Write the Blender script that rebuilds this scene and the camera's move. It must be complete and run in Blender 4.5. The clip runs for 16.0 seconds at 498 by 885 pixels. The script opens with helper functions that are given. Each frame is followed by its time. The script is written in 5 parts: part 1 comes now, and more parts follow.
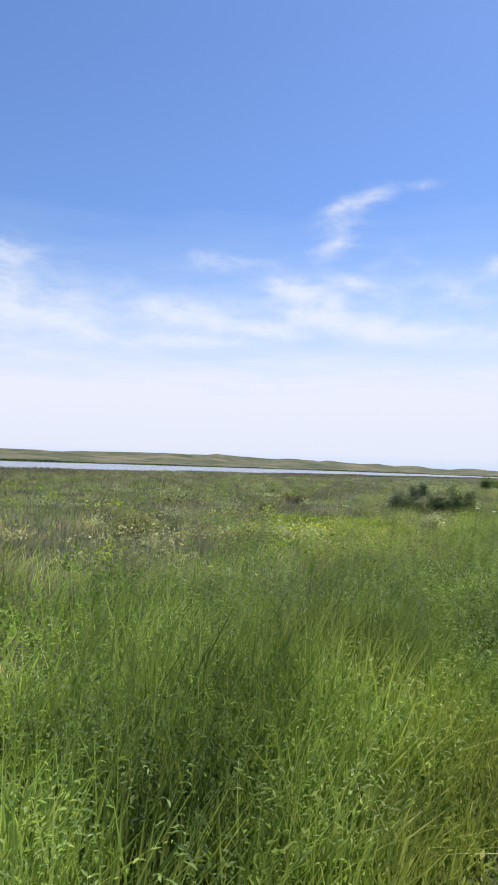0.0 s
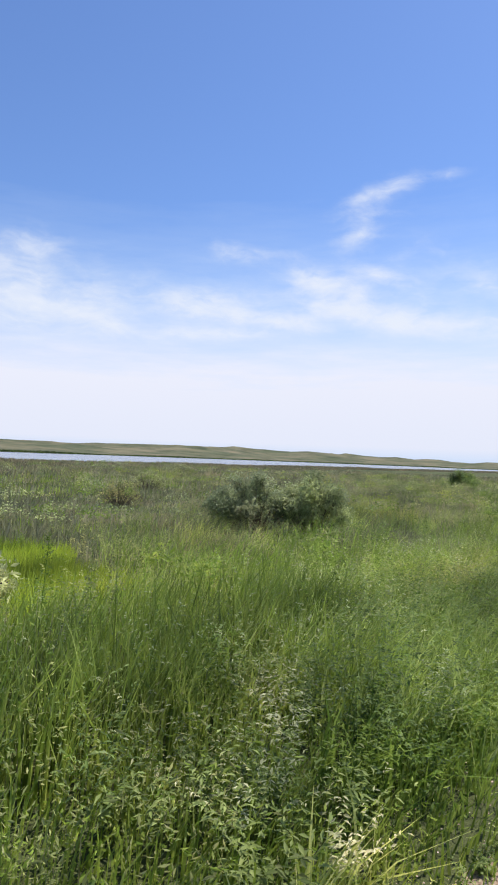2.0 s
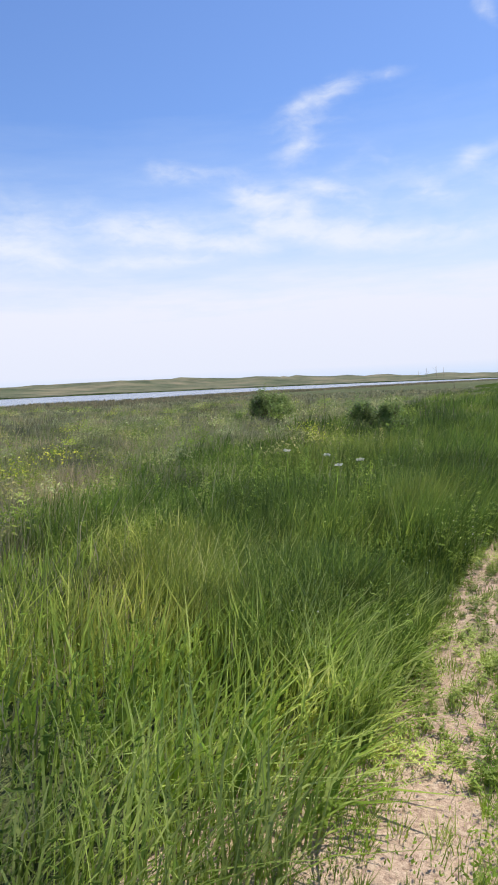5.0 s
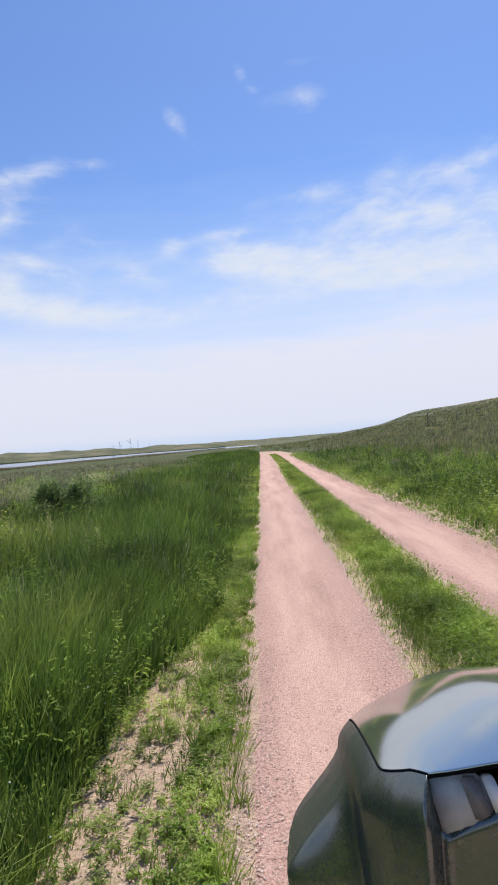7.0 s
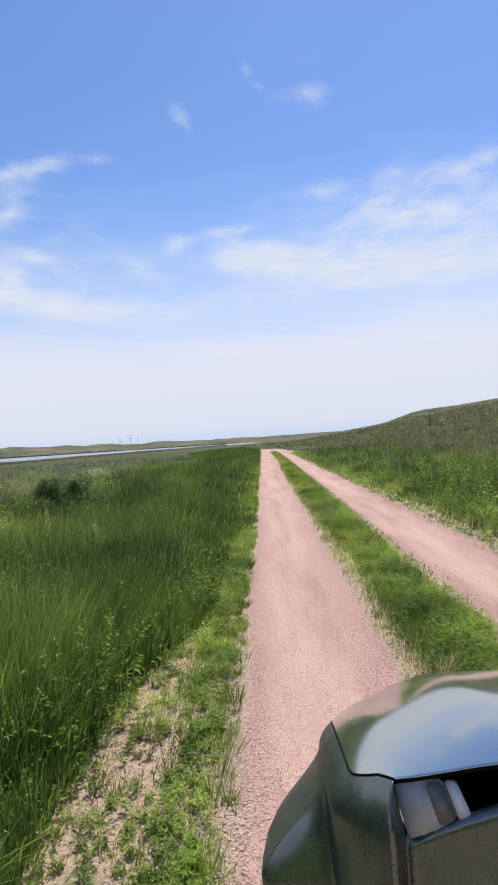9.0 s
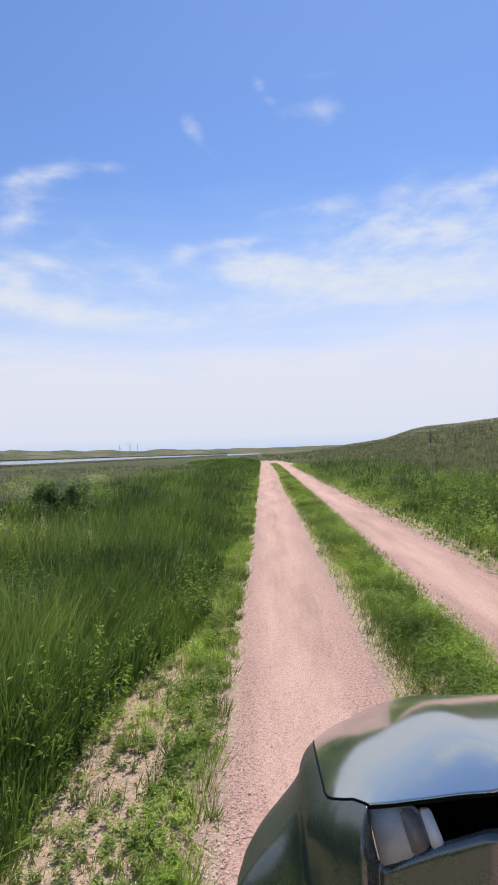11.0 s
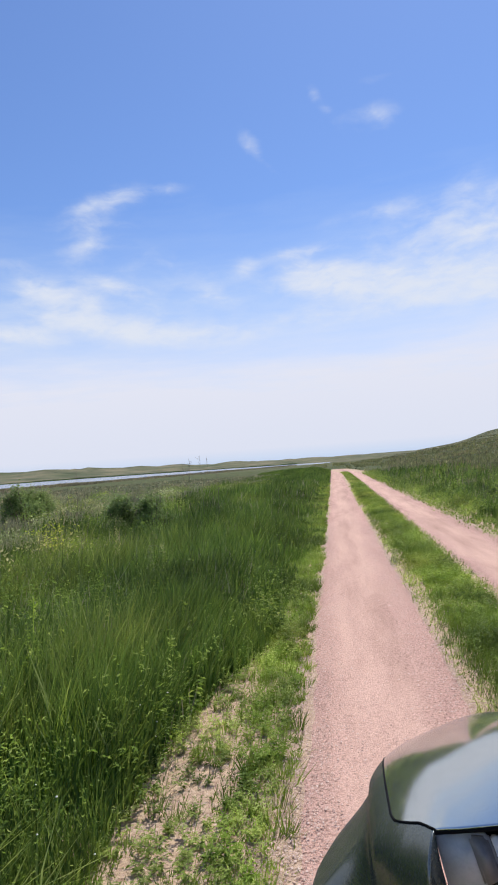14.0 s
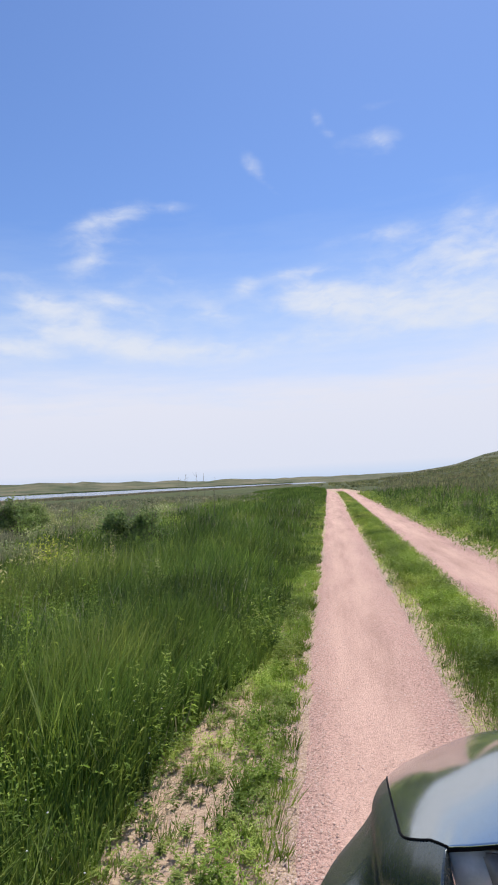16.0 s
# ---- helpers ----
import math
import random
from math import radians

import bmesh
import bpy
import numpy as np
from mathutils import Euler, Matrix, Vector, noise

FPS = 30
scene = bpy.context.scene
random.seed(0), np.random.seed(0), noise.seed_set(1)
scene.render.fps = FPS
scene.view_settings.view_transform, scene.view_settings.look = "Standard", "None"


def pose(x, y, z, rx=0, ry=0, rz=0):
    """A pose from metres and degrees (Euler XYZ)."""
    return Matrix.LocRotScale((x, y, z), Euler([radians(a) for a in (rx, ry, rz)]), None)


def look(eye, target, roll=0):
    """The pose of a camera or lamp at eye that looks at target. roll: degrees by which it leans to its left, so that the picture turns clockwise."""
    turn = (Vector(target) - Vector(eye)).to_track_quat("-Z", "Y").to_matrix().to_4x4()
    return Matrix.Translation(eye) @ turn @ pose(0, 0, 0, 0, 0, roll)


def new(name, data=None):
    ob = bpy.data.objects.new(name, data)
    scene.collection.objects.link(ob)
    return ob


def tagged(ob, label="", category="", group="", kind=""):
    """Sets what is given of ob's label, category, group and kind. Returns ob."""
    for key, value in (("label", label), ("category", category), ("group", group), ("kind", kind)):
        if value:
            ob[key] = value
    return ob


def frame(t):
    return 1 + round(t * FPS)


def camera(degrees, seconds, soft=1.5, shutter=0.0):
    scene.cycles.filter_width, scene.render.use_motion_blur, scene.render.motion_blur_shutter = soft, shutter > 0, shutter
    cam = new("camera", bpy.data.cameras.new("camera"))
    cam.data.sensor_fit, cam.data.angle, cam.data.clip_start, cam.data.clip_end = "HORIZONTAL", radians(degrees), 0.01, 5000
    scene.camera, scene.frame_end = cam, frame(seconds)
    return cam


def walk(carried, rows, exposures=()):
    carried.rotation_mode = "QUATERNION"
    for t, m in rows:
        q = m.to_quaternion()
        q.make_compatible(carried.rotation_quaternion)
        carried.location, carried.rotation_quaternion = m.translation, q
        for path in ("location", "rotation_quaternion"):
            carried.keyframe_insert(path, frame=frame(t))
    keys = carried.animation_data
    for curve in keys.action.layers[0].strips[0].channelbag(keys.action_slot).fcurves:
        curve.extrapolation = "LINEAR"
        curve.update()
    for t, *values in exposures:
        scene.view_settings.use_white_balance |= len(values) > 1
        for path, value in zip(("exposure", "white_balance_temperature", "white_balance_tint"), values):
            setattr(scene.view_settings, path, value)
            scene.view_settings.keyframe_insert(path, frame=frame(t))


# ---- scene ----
# ---------------------------------------------------------------- camera
EYE = 1.5
cam = camera(43.0, 16.0, soft=1.9)
ROWS = [  # seconds, x, y, z over the track, yaw, pitch, roll
    (0.0, -3.82, -28.63, 0, 27.53, 2.09, -2.12),
    (0.5, -3.40, -26.15, 0, 27.65, 1.96, -2.04),
    (1.0, -2.95, -23.55, 0, 28.05, 2.05, -1.14),
    (1.5, -2.58, -20.84, 0, 28.66, 2.02, -0.78),
    (2.0, -2.25, -18.04, 0, 29.59, 1.36, -2.37),
    (2.5, -1.94, -15.25, 0, 30.70, 0.33, -3.14),
    (3.0, -1.67, -12.54, 0, 30.29, -0.64, -3.59),
    (3.5, -1.35, -9.75, 0, 29.60, -1.60, -2.80),
    (4.2, -0.85, -5.90, 0, 28.50, -3.20, -0.50),
    (4.9, -0.35, -2.25, 0, 26.00, -5.00, 2.20),
    (5.3, -0.15, -0.50, 0, 20.97, -5.67, 3.42),
    (5.5, -0.069, 0.0, 0.007, 7.32, -5.22, 1.63),
    (6.0, -0.057, -0.063, 0.041, 0.65, 2.93, 5.39),
    (6.5, -0.099, 0.047, -0.042, 1.75, 0.48, 3.56),
    (7.0, -0.046, -0.008, -0.018, 0.81, 0.04, 4.40),
    (7.5, -0.027, 0.009, -0.022, 0.27, -0.40, 4.23),
    (8.0, -0.019, -0.023, -0.016, 0.62, -0.83, 4.26),
    (9.3, 0.0, -0.015, -0.005, 1.05, 0.10, 3.50),
    (10.5, 0.019, -0.012, 0.002, 1.33, 0.80, 2.64),
    (11.0, 0.018, -0.014, 0.0, 1.00, 0.79, 1.78),
    (11.5, 0.008, 0.022, -0.006, 0.78, 0.99, 1.03),
    (12.0, 0.007, 0.025, 0.0, 0.93, 0.98, 1.08),
    (12.5, 0.017, -0.022, 0.020, 1.90, 0.89, 1.69),
    (13.0, 0.012, 0.002, -0.008, 4.00, 1.27, 2.63),
    (13.5, 0.028, 0.011, -0.011, 6.12, 1.83, 3.52),
    (14.0, 0.051, 0.004, -0.001, 7.33, 2.04, 3.88),
    (14.5, 0.050, 0.0, -0.007, 7.48, 2.01, 3.72),
    (15.0, 0.051, -0.007, 0.003, 7.35, 2.10, 3.35),
    (15.5, 0.034, -0.003, -0.008, 7.20, 2.67, 2.92),
    (16.0, 0.023, 0.012, -0.020, 6.93, 3.64, 2.59),
]
walk(cam, [(t, pose(x, y, EYE + z, 90 + p, r, w)) for t, x, y, z, w, p, r in ROWS],
     exposures=[(0.0, 0.06), (3.0, 0.04), (5.4, 0.08), (6.0, -0.13), (6.6, -0.06), (10.5, -0.09), (16.0, -0.08)])

# ---------------------------------------------------------------- sky and sun
SUN_EL, SUN_AZ = 62.0, 20.0  # azimuth clockwise from the road's heading
world = bpy.data.worlds.new("sky")
scene.world = world
world.use_nodes = True
wn, wl = world.node_tree.nodes, world.node_tree.links
sky = wn.new("ShaderNodeTexSky")
sky.sky_type = "NISHITA"
sky.sun_disc = False
sky.sun_elevation = radians(SUN_EL)
sky.sun_rotation = radians(SUN_AZ)
sky.air_density, sky.dust_density, sky.ozone_density = 1.0, 0.3, 4.0
tint = wn.new("ShaderNodeMix")
tint.data_type, tint.blend_type = "RGBA", "MULTIPLY"
tint.inputs["Factor"].default_value = 1.0
tint.inputs["B"].default_value = (0.91, 1.02, 1.26, 1)
wl.new(sky.outputs[0], tint.inputs["A"])
wl.new(tint.outputs["Result"], wn["Background"].inputs[0])
wn["Background"].inputs[1].default_value = 0.125
sl = bpy.data.lights.new("sun", "SUN")
sl.energy, sl.angle, sl.color = 5.0, radians(0.5), (1, 0.96, 0.9)
sun = new("sun", sl)
sun.matrix_world = look((0, 0, 60), (-math.sin(radians(SUN_AZ)) , -math.cos(radians(SUN_AZ)), 60 - math.tan(radians(SUN_EL))))


# ---------------------------------------------------------------- materials
def nodes_of(name):
    m = bpy.data.materials.new(name)
    m.use_nodes = True
    nt = m.node_tree
    return m, nt.nodes, nt.links, nt.nodes["Principled BSDF"]


def noise_node(n, l, scale, detail=4.0, rough=0.55, coord=None, stretch=None):
    t = n.new("ShaderNodeTexNoise")
    t.inputs["Scale"].default_value = scale
    t.inputs["Detail"].default_value = detail
    t.inputs["Roughness"].default_value = rough
    if coord is not None:
        if stretch:
            mp = n.new("ShaderNodeMapping")
            mp.inputs["Scale"].default_value = stretch
            l.new(coord, mp.inputs["Vector"])
            coord = mp.outputs[0]
        l.new(coord, t.inputs["Vector"])
    return t.outputs["Fac"]


def ramp(n, l, fac, stops):
    r = n.new("ShaderNodeValToRGB")
    e = r.color_ramp.elements
    while len(e) < len(stops):
        e.new(0.5)
    for k, (p, c) in zip(e, stops):
        k.position, k.color = p, (*c, 1)
    l.new(fac, r.inputs["Fac"])
    return r.outputs["Color"]


def mix(n, l, fac, a, b, kind="MIX"):
    m = n.new("ShaderNodeMix")
    m.data_type, m.blend_type = "RGBA", kind
    for sock, v in ((m.inputs["Factor"], fac), (m.inputs["A"], a), (m.inputs["B"], b)):
        if isinstance(v, (int, float)):
            sock.default_value = v
        elif isinstance(v, tuple):
            sock.default_value = (*v, 1)
        else:
            l.new(v, sock)
    return m.outputs["Result"]


def bump(n, l, b, height, strength, dist):
    k = n.new("ShaderNodeBump")
    k.inputs["Strength"].default_value = strength
    k.inputs["Distance"].default_value = dist
    l.new(height, k.inputs["Height"])
    l.new(k.outputs[0], b.inputs["Normal"])


def world_pos(n):
    return n.new("ShaderNodeNewGeometry").outputs["Position"]


def leaf_mat(name, dark, mid, light, patch=0.35, gloss=0.55, through_amount=0.42):
    """Leaves and blades: each blade its own shade, with broad drifts over the field."""
    m, n, l, b = nodes_of(name)
    geo = n.new("ShaderNodeNewGeometry")
    straw = tuple(0.5 * v + 0.5 * s for v, s in zip(light, (0.55, 0.52, 0.30)))
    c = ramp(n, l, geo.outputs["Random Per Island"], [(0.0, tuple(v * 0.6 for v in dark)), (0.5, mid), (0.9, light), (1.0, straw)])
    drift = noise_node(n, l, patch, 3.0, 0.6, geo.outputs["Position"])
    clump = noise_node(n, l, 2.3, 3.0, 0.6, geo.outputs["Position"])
    # darkened low ends: leaf tone plus shade between tufts, put into the colour
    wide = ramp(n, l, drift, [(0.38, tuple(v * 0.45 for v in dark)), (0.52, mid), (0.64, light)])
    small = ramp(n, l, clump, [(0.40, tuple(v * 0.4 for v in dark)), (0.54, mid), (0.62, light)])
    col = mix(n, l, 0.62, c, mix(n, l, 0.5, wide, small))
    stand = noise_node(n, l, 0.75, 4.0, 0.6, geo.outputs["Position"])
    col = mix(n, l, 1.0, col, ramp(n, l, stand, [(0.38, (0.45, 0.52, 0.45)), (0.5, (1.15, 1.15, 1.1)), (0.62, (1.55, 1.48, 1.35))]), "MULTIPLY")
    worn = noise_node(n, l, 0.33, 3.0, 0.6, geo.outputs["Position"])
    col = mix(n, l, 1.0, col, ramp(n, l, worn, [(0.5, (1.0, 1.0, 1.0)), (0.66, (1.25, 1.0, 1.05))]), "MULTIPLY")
    l.new(col, b.inputs["Base Color"])
    b.inputs["Roughness"].default_value = gloss
    b.inputs["Specular IOR Level"].default_value = 0.15
    # blades stand in a canopy: their shading leans towards the canopy's upward face
    half = n.new("ShaderNodeVectorMath")
    half.operation = "MULTIPLY_ADD"
    l.new(geo.outputs["Normal"], half.inputs[0])
    half.inputs[1].default_value = (1.0, 1.0, 1.0)
    half.inputs[2].default_value = (0.0, 0.0, 0.45)
    unit = n.new("ShaderNodeVectorMath")
    unit.operation = "NORMALIZE"
    l.new(half.outputs[0], unit.inputs[0])
    l.new(unit.outputs[0], b.inputs["Normal"])
    tr = n.new("ShaderNodeBsdfTranslucent")
    l.new(mix(n, l, 0.3, col, light), tr.inputs["Color"])
    ms = n.new("ShaderNodeMixShader")
    ms.inputs[0].default_value = through_amount
    l.new(b.outputs[0], ms.inputs[1])
    l.new(tr.outputs[0], ms.inputs[2])
    l.new(ms.outputs[0], n["Material Output"].inputs["Surface"])
    return m


def ground_mat():
    m, n, l, b = nodes_of("meadow_floor")
    p = world_pos(n)
    big = noise_node(n, l, 0.035, 5.0, 0.6, p)
    mid = noise_node(n, l, 0.4, 5.0, 0.65, p)
    fine = noise_node(n, l, 9.0, 4.0, 0.7, p)
    # floor tones lowered to hold the shade of gaps under the grass
    a = ramp(n, l, big, [(0.3, (0.055, 0.062, 0.026)), (0.5, (0.08, 0.083, 0.034)), (0.7, (0.11, 0.10, 0.05))])
    c = ramp(n, l, mid, [(0.3, (0.035, 0.045, 0.018)), (0.55, (0.07, 0.078, 0.03)), (0.75, (0.11, 0.105, 0.046))])
    c = mix(n, l, 0.5, a, c)
    c = mix(n, l, 0.45, c, ramp(n, l, fine, [(0.3, (0.03, 0.045, 0.015)), (0.7, (0.15, 0.17, 0.06))]))
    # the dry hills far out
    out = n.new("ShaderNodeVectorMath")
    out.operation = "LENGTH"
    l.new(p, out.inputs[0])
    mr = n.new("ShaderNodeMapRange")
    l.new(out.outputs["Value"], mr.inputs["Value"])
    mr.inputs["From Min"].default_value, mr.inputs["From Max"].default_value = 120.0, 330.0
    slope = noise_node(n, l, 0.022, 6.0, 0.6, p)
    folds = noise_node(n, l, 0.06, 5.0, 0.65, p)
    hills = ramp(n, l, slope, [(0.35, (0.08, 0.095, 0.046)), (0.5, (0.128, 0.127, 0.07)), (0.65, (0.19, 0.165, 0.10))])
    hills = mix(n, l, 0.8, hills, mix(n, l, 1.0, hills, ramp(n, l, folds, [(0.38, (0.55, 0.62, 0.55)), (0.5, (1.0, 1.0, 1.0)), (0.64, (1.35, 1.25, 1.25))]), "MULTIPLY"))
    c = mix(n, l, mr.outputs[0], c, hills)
    l.new(c, b.inputs["Base Color"])
    b.inputs["Roughness"].default_value = 0.9
    b.inputs["Specular IOR Level"].default_value = 0.1
    bump(n, l, b, fine, 0.6, 0.08)
    return m


def dirt_mat(name, base, pale, dark):
    m, n, l, b = nodes_of(name)
    p = world_pos(n)
    long = noise_node(n, l, 2.6, 6.0, 0.62, p, (1.0, 0.10, 1.0))
    grit = noise_node(n, l, 85.0, 6.0, 0.75, p)
    vor = n.new("ShaderNodeTexVoronoi")
    vor.inputs["Scale"].default_value = 130.0
    l.new(p, vor.inputs["Vector"])
    c = ramp(n, l, long, [(0.28, dark), (0.48, base), (0.72, pale)])
    c = mix(n, l, 0.42, c, ramp(n, l, grit, [(0.32, tuple(v * 0.45 for v in dark)), (0.5, base), (0.68, pale)]))
    # each stone paler in its middle, with crevice shade painted round it
    stone = ramp(n, l, vor.outputs["Distance"], [(0.0, (1.1, 1.06, 1.04)), (0.6, (0.8, 0.78, 0.77))])
    c = mix(n, l, 0.5, c, mix(n, l, 1.0, c, stone, "MULTIPLY"))
    # smooth in the wheel path, coarse towards the ridges beside it
    sep = n.new("ShaderNodeSeparateXYZ")
    l.new(p, sep.inputs[0])

    def calc(op, a, d):
        k = n.new("ShaderNodeMath")
        k.operation = op
        for i, v in enumerate((a, d)):
            if isinstance(v, (int, float)):
                k.inputs[i].default_value = v
            else:
                l.new(v, k.inputs[i])
        return k.outputs[0]

    lane = calc("SUBTRACT", sep.outputs["X"], calc("MULTIPLY", sep.outputs["Y"], 0.005))
    away = calc("MINIMUM", calc("ABSOLUTE", calc("SUBTRACT", lane, 0.22), 0.0), calc("ABSOLUTE", calc("SUBTRACT", lane, 2.12), 0.0))
    wob = noise_node(n, l, 2.2, 4.0, 0.6, p, (1.0, 0.4, 1.0))
    ridge = n.new("ShaderNodeMapRange")
    l.new(calc("ADD", away, calc("MULTIPLY", calc("SUBTRACT", wob, 0.5), 0.5)), ridge.inputs["Value"])
    ridge.inputs["From Min"].default_value, ridge.inputs["From Max"].default_value = 0.16, 0.45
    coarse = noise_node(n, l, 62.0, 4.0, 0.7, p)
    # pebble tones; the darkest specks paint the shade between stones
    rough_c = ramp(n, l, coarse, [(0.38, tuple(v * 0.34 for v in dark)), (0.46, base), (0.58, pale), (0.68, tuple(min(1, v * 1.2) for v in pale))])
    c = mix(n, l, calc("ADD", calc("MULTIPLY", ridge.outputs[0], 0.55), 0.22), c, rough_c)
    c = mix(n, l, 1.0, c, ramp(n, l, long, [(0.32, (0.90, 0.89, 0.89)), (0.5, (1.0, 1.0, 1.0)), (0.68, (1.06, 1.055, 1.05))]), "MULTIPLY")
    c = mix(n, l, ridge.outputs[0], c, mix(n, l, 1.0, c, (0.83, 0.78, 0.80), "MULTIPLY"))
    l.new(c, b.inputs["Base Color"])
    b.inputs["Roughness"].default_value = 0.93
    b.inputs["Specular IOR Level"].default_value = 0.15
    h = n.new("ShaderNodeMath")
    h.operation = "SUBTRACT"
    l.new(grit, h.inputs[0])
    l.new(vor.outputs["Distance"], h.inputs[1])
    bump(n, l, b, calc("ADD", h.outputs[0], calc("MULTIPLY", calc("MULTIPLY", coarse, calc("ADD", ridge.outputs[0], 0.15)), 1.6)), 0.6, 0.006)
    return m


def water_mat():
    m, n, l, b = nodes_of("lake_water")
    b.inputs["Base Color"].default_value = (0.10, 0.14, 0.19, 1)
    b.inputs["Roughness"].default_value = 0.18
    b.inputs["IOR"].default_value = 1.33
    bump(n, l, b, noise_node(n, l, 0.8, 4.0, 0.6, world_pos(n), (1.0, 0.3, 1.0)), 0.5, 0.12)
    return m


def paint_mat(name, flake, shine, rough, film):
    """Metallic paint, shining through an uneven film of fine road dust."""
    m, n, l, b = nodes_of(name)
    oc = n.new("ShaderNodeTexCoord").outputs["Object"]
    cloudy = noise_node(n, l, 5.0, 6.0, 0.65, oc)
    specks = noise_node(n, l, 160.0, 3.0, 0.7, oc)
    spread_out = mix(n, l, 0.35, cloudy, ramp(n, l, specks, [(0.5, (0.3, 0.3, 0.3)), (0.7, (1, 1, 1))]))
    b.inputs["Base Color"].default_value = (*flake, 1)
    b.inputs["Metallic"].default_value = 1.0
    l.new(ramp(n, l, spread_out, [(0.3, (rough, rough, rough)), (0.8, (rough + 0.06, rough + 0.06, rough + 0.06))]), b.inputs["Roughness"])
    dust = n.new("ShaderNodeBsdfDiffuse")
    l.new(ramp(n, l, spread_out, [(0.3, tuple(0.85 * v for v in film)), (0.8, tuple(1.25 * v for v in film))]), dust.inputs["Color"])
    ms = n.new("ShaderNodeMixShader")
    l.new(ramp(n, l, spread_out, [(0.3, (1 - shine - 0.04,) * 3), (0.8, (1 - shine + 0.06,) * 3)]), ms.inputs[0])
    l.new(b.outputs[0], ms.inputs[1])
    l.new(dust.outputs[0], ms.inputs[2])
    l.new(ms.outputs[0], n["Material Output"].inputs["Surface"])
    return m


def simple_mat(name, c, rough=0.6, metal=0.0, vary=0.25, scale=20.0, spec=0.5):
    m, n, l, b = nodes_of(name)
    oc = n.new("ShaderNodeTexCoord").outputs["Object"]
    f = noise_node(n, l, scale, 5.0, 0.65, oc)
    l.new(ramp(n, l, f, [(0.3, tuple(v * (1 - vary) for v in c)), (0.7, tuple(min(1, v * (1 + vary)) for v in c))]),
          b.inputs["Base Color"])
    b.inputs["Roughness"].default_value = rough
    b.inputs["Metallic"].default_value = metal
    b.inputs["Specular IOR Level"].default_value = spec
    bump(n, l, b, f, 0.25, 0.004)
    return m


def cloud_mat():
    """Thin white cloud: as thick as its cover, torn by noise drawn out along the wind."""
    m, n, l, b = nodes_of("cloud_vapour")
    n.remove(b)
    deg = n.new("ShaderNodeUVMap")
    deg.uv_map = "deg"
    cov = n.new("ShaderNodeUVMap")
    cov.uv_map = "cover"
    sep = n.new("ShaderNodeSeparateXYZ")
    l.new(cov.outputs[0], sep.inputs[0])
    cover = sep.outputs["X"]

    def math_node(op, a, c):
        k = n.new("ShaderNodeMath")
        k.operation = op
        for i, v in enumerate((a, c)):
            if isinstance(v, (int, float)):
                k.inputs[i].default_value = v
            else:
                l.new(v, k.inputs[i])
        return k.outputs[0]

    warp = n.new("ShaderNodeTexNoise")
    warp.inputs["Scale"].default_value = 0.35
    warp.inputs["Detail"].default_value = 4
    l.new(deg.outputs[0], warp.inputs["Vector"])
    wv = n.new("ShaderNodeVectorMath")
    wv.operation = "MULTIPLY_ADD"
    l.new(warp.outputs["Color"], wv.inputs[0])
    wv.inputs[1].default_value = (2.6, 1.6, 0)
    l.new(deg.outputs[0], wv.inputs[2])
    f1 = noise_node(n, l, 0.55, 6.0, 0.55, wv.outputs[0], (0.5, 1.2, 1.0))
    f2 = noise_node(n, l, 2.0, 4.0, 0.5, wv.outputs[0], (0.35, 1.2, 1.0))
    torn = math_node("ADD", math_node("MULTIPLY", math_node("SUBTRACT", f1, 0.5), 1.5), math_node("MULTIPLY", math_node("SUBTRACT", f2, 0.5), 0.38))
    body = math_node("ADD", cover, math_node("MULTIPLY", torn, math_node("ADD", math_node("MULTIPLY", cover, 0.7), 0.35)))
    soft = n.new("ShaderNodeMapRange")
    soft.interpolation_type = "SMOOTHSTEP"
    l.new(body, soft.inputs["Value"])
    soft.inputs["From Min"].default_value, soft.inputs["From Max"].default_value = 0.06, 1.05
    rim = n.new("ShaderNodeMapRange")
    rim.interpolation_type = "SMOOTHSTEP"
    l.new(cover, rim.inputs["Value"])
    rim.inputs["From Min"].default_value, rim.inputs["From Max"].default_value = 0.0, 0.16
    em = n.new("ShaderNodeEmission")
    em.inputs["Color"].default_value = (0.84, 0.89, 1.0, 1)
    em.inputs["Strength"].default_value = 0.95
    tr = n.new("ShaderNodeBsdfTransparent")
    ms = n.new("ShaderNodeMixShader")
    l.new(math_node("MULTIPLY", math_node("MULTIPLY", soft.outputs[0], rim.outputs[0]), 0.92), ms.inputs[0])
    l.new(tr.outputs[0], ms.inputs[1])
    l.new(em.outputs[0], ms.inputs[2])
    l.new(ms.outputs[0], n["Material Output"].inputs["Surface"])
    return m


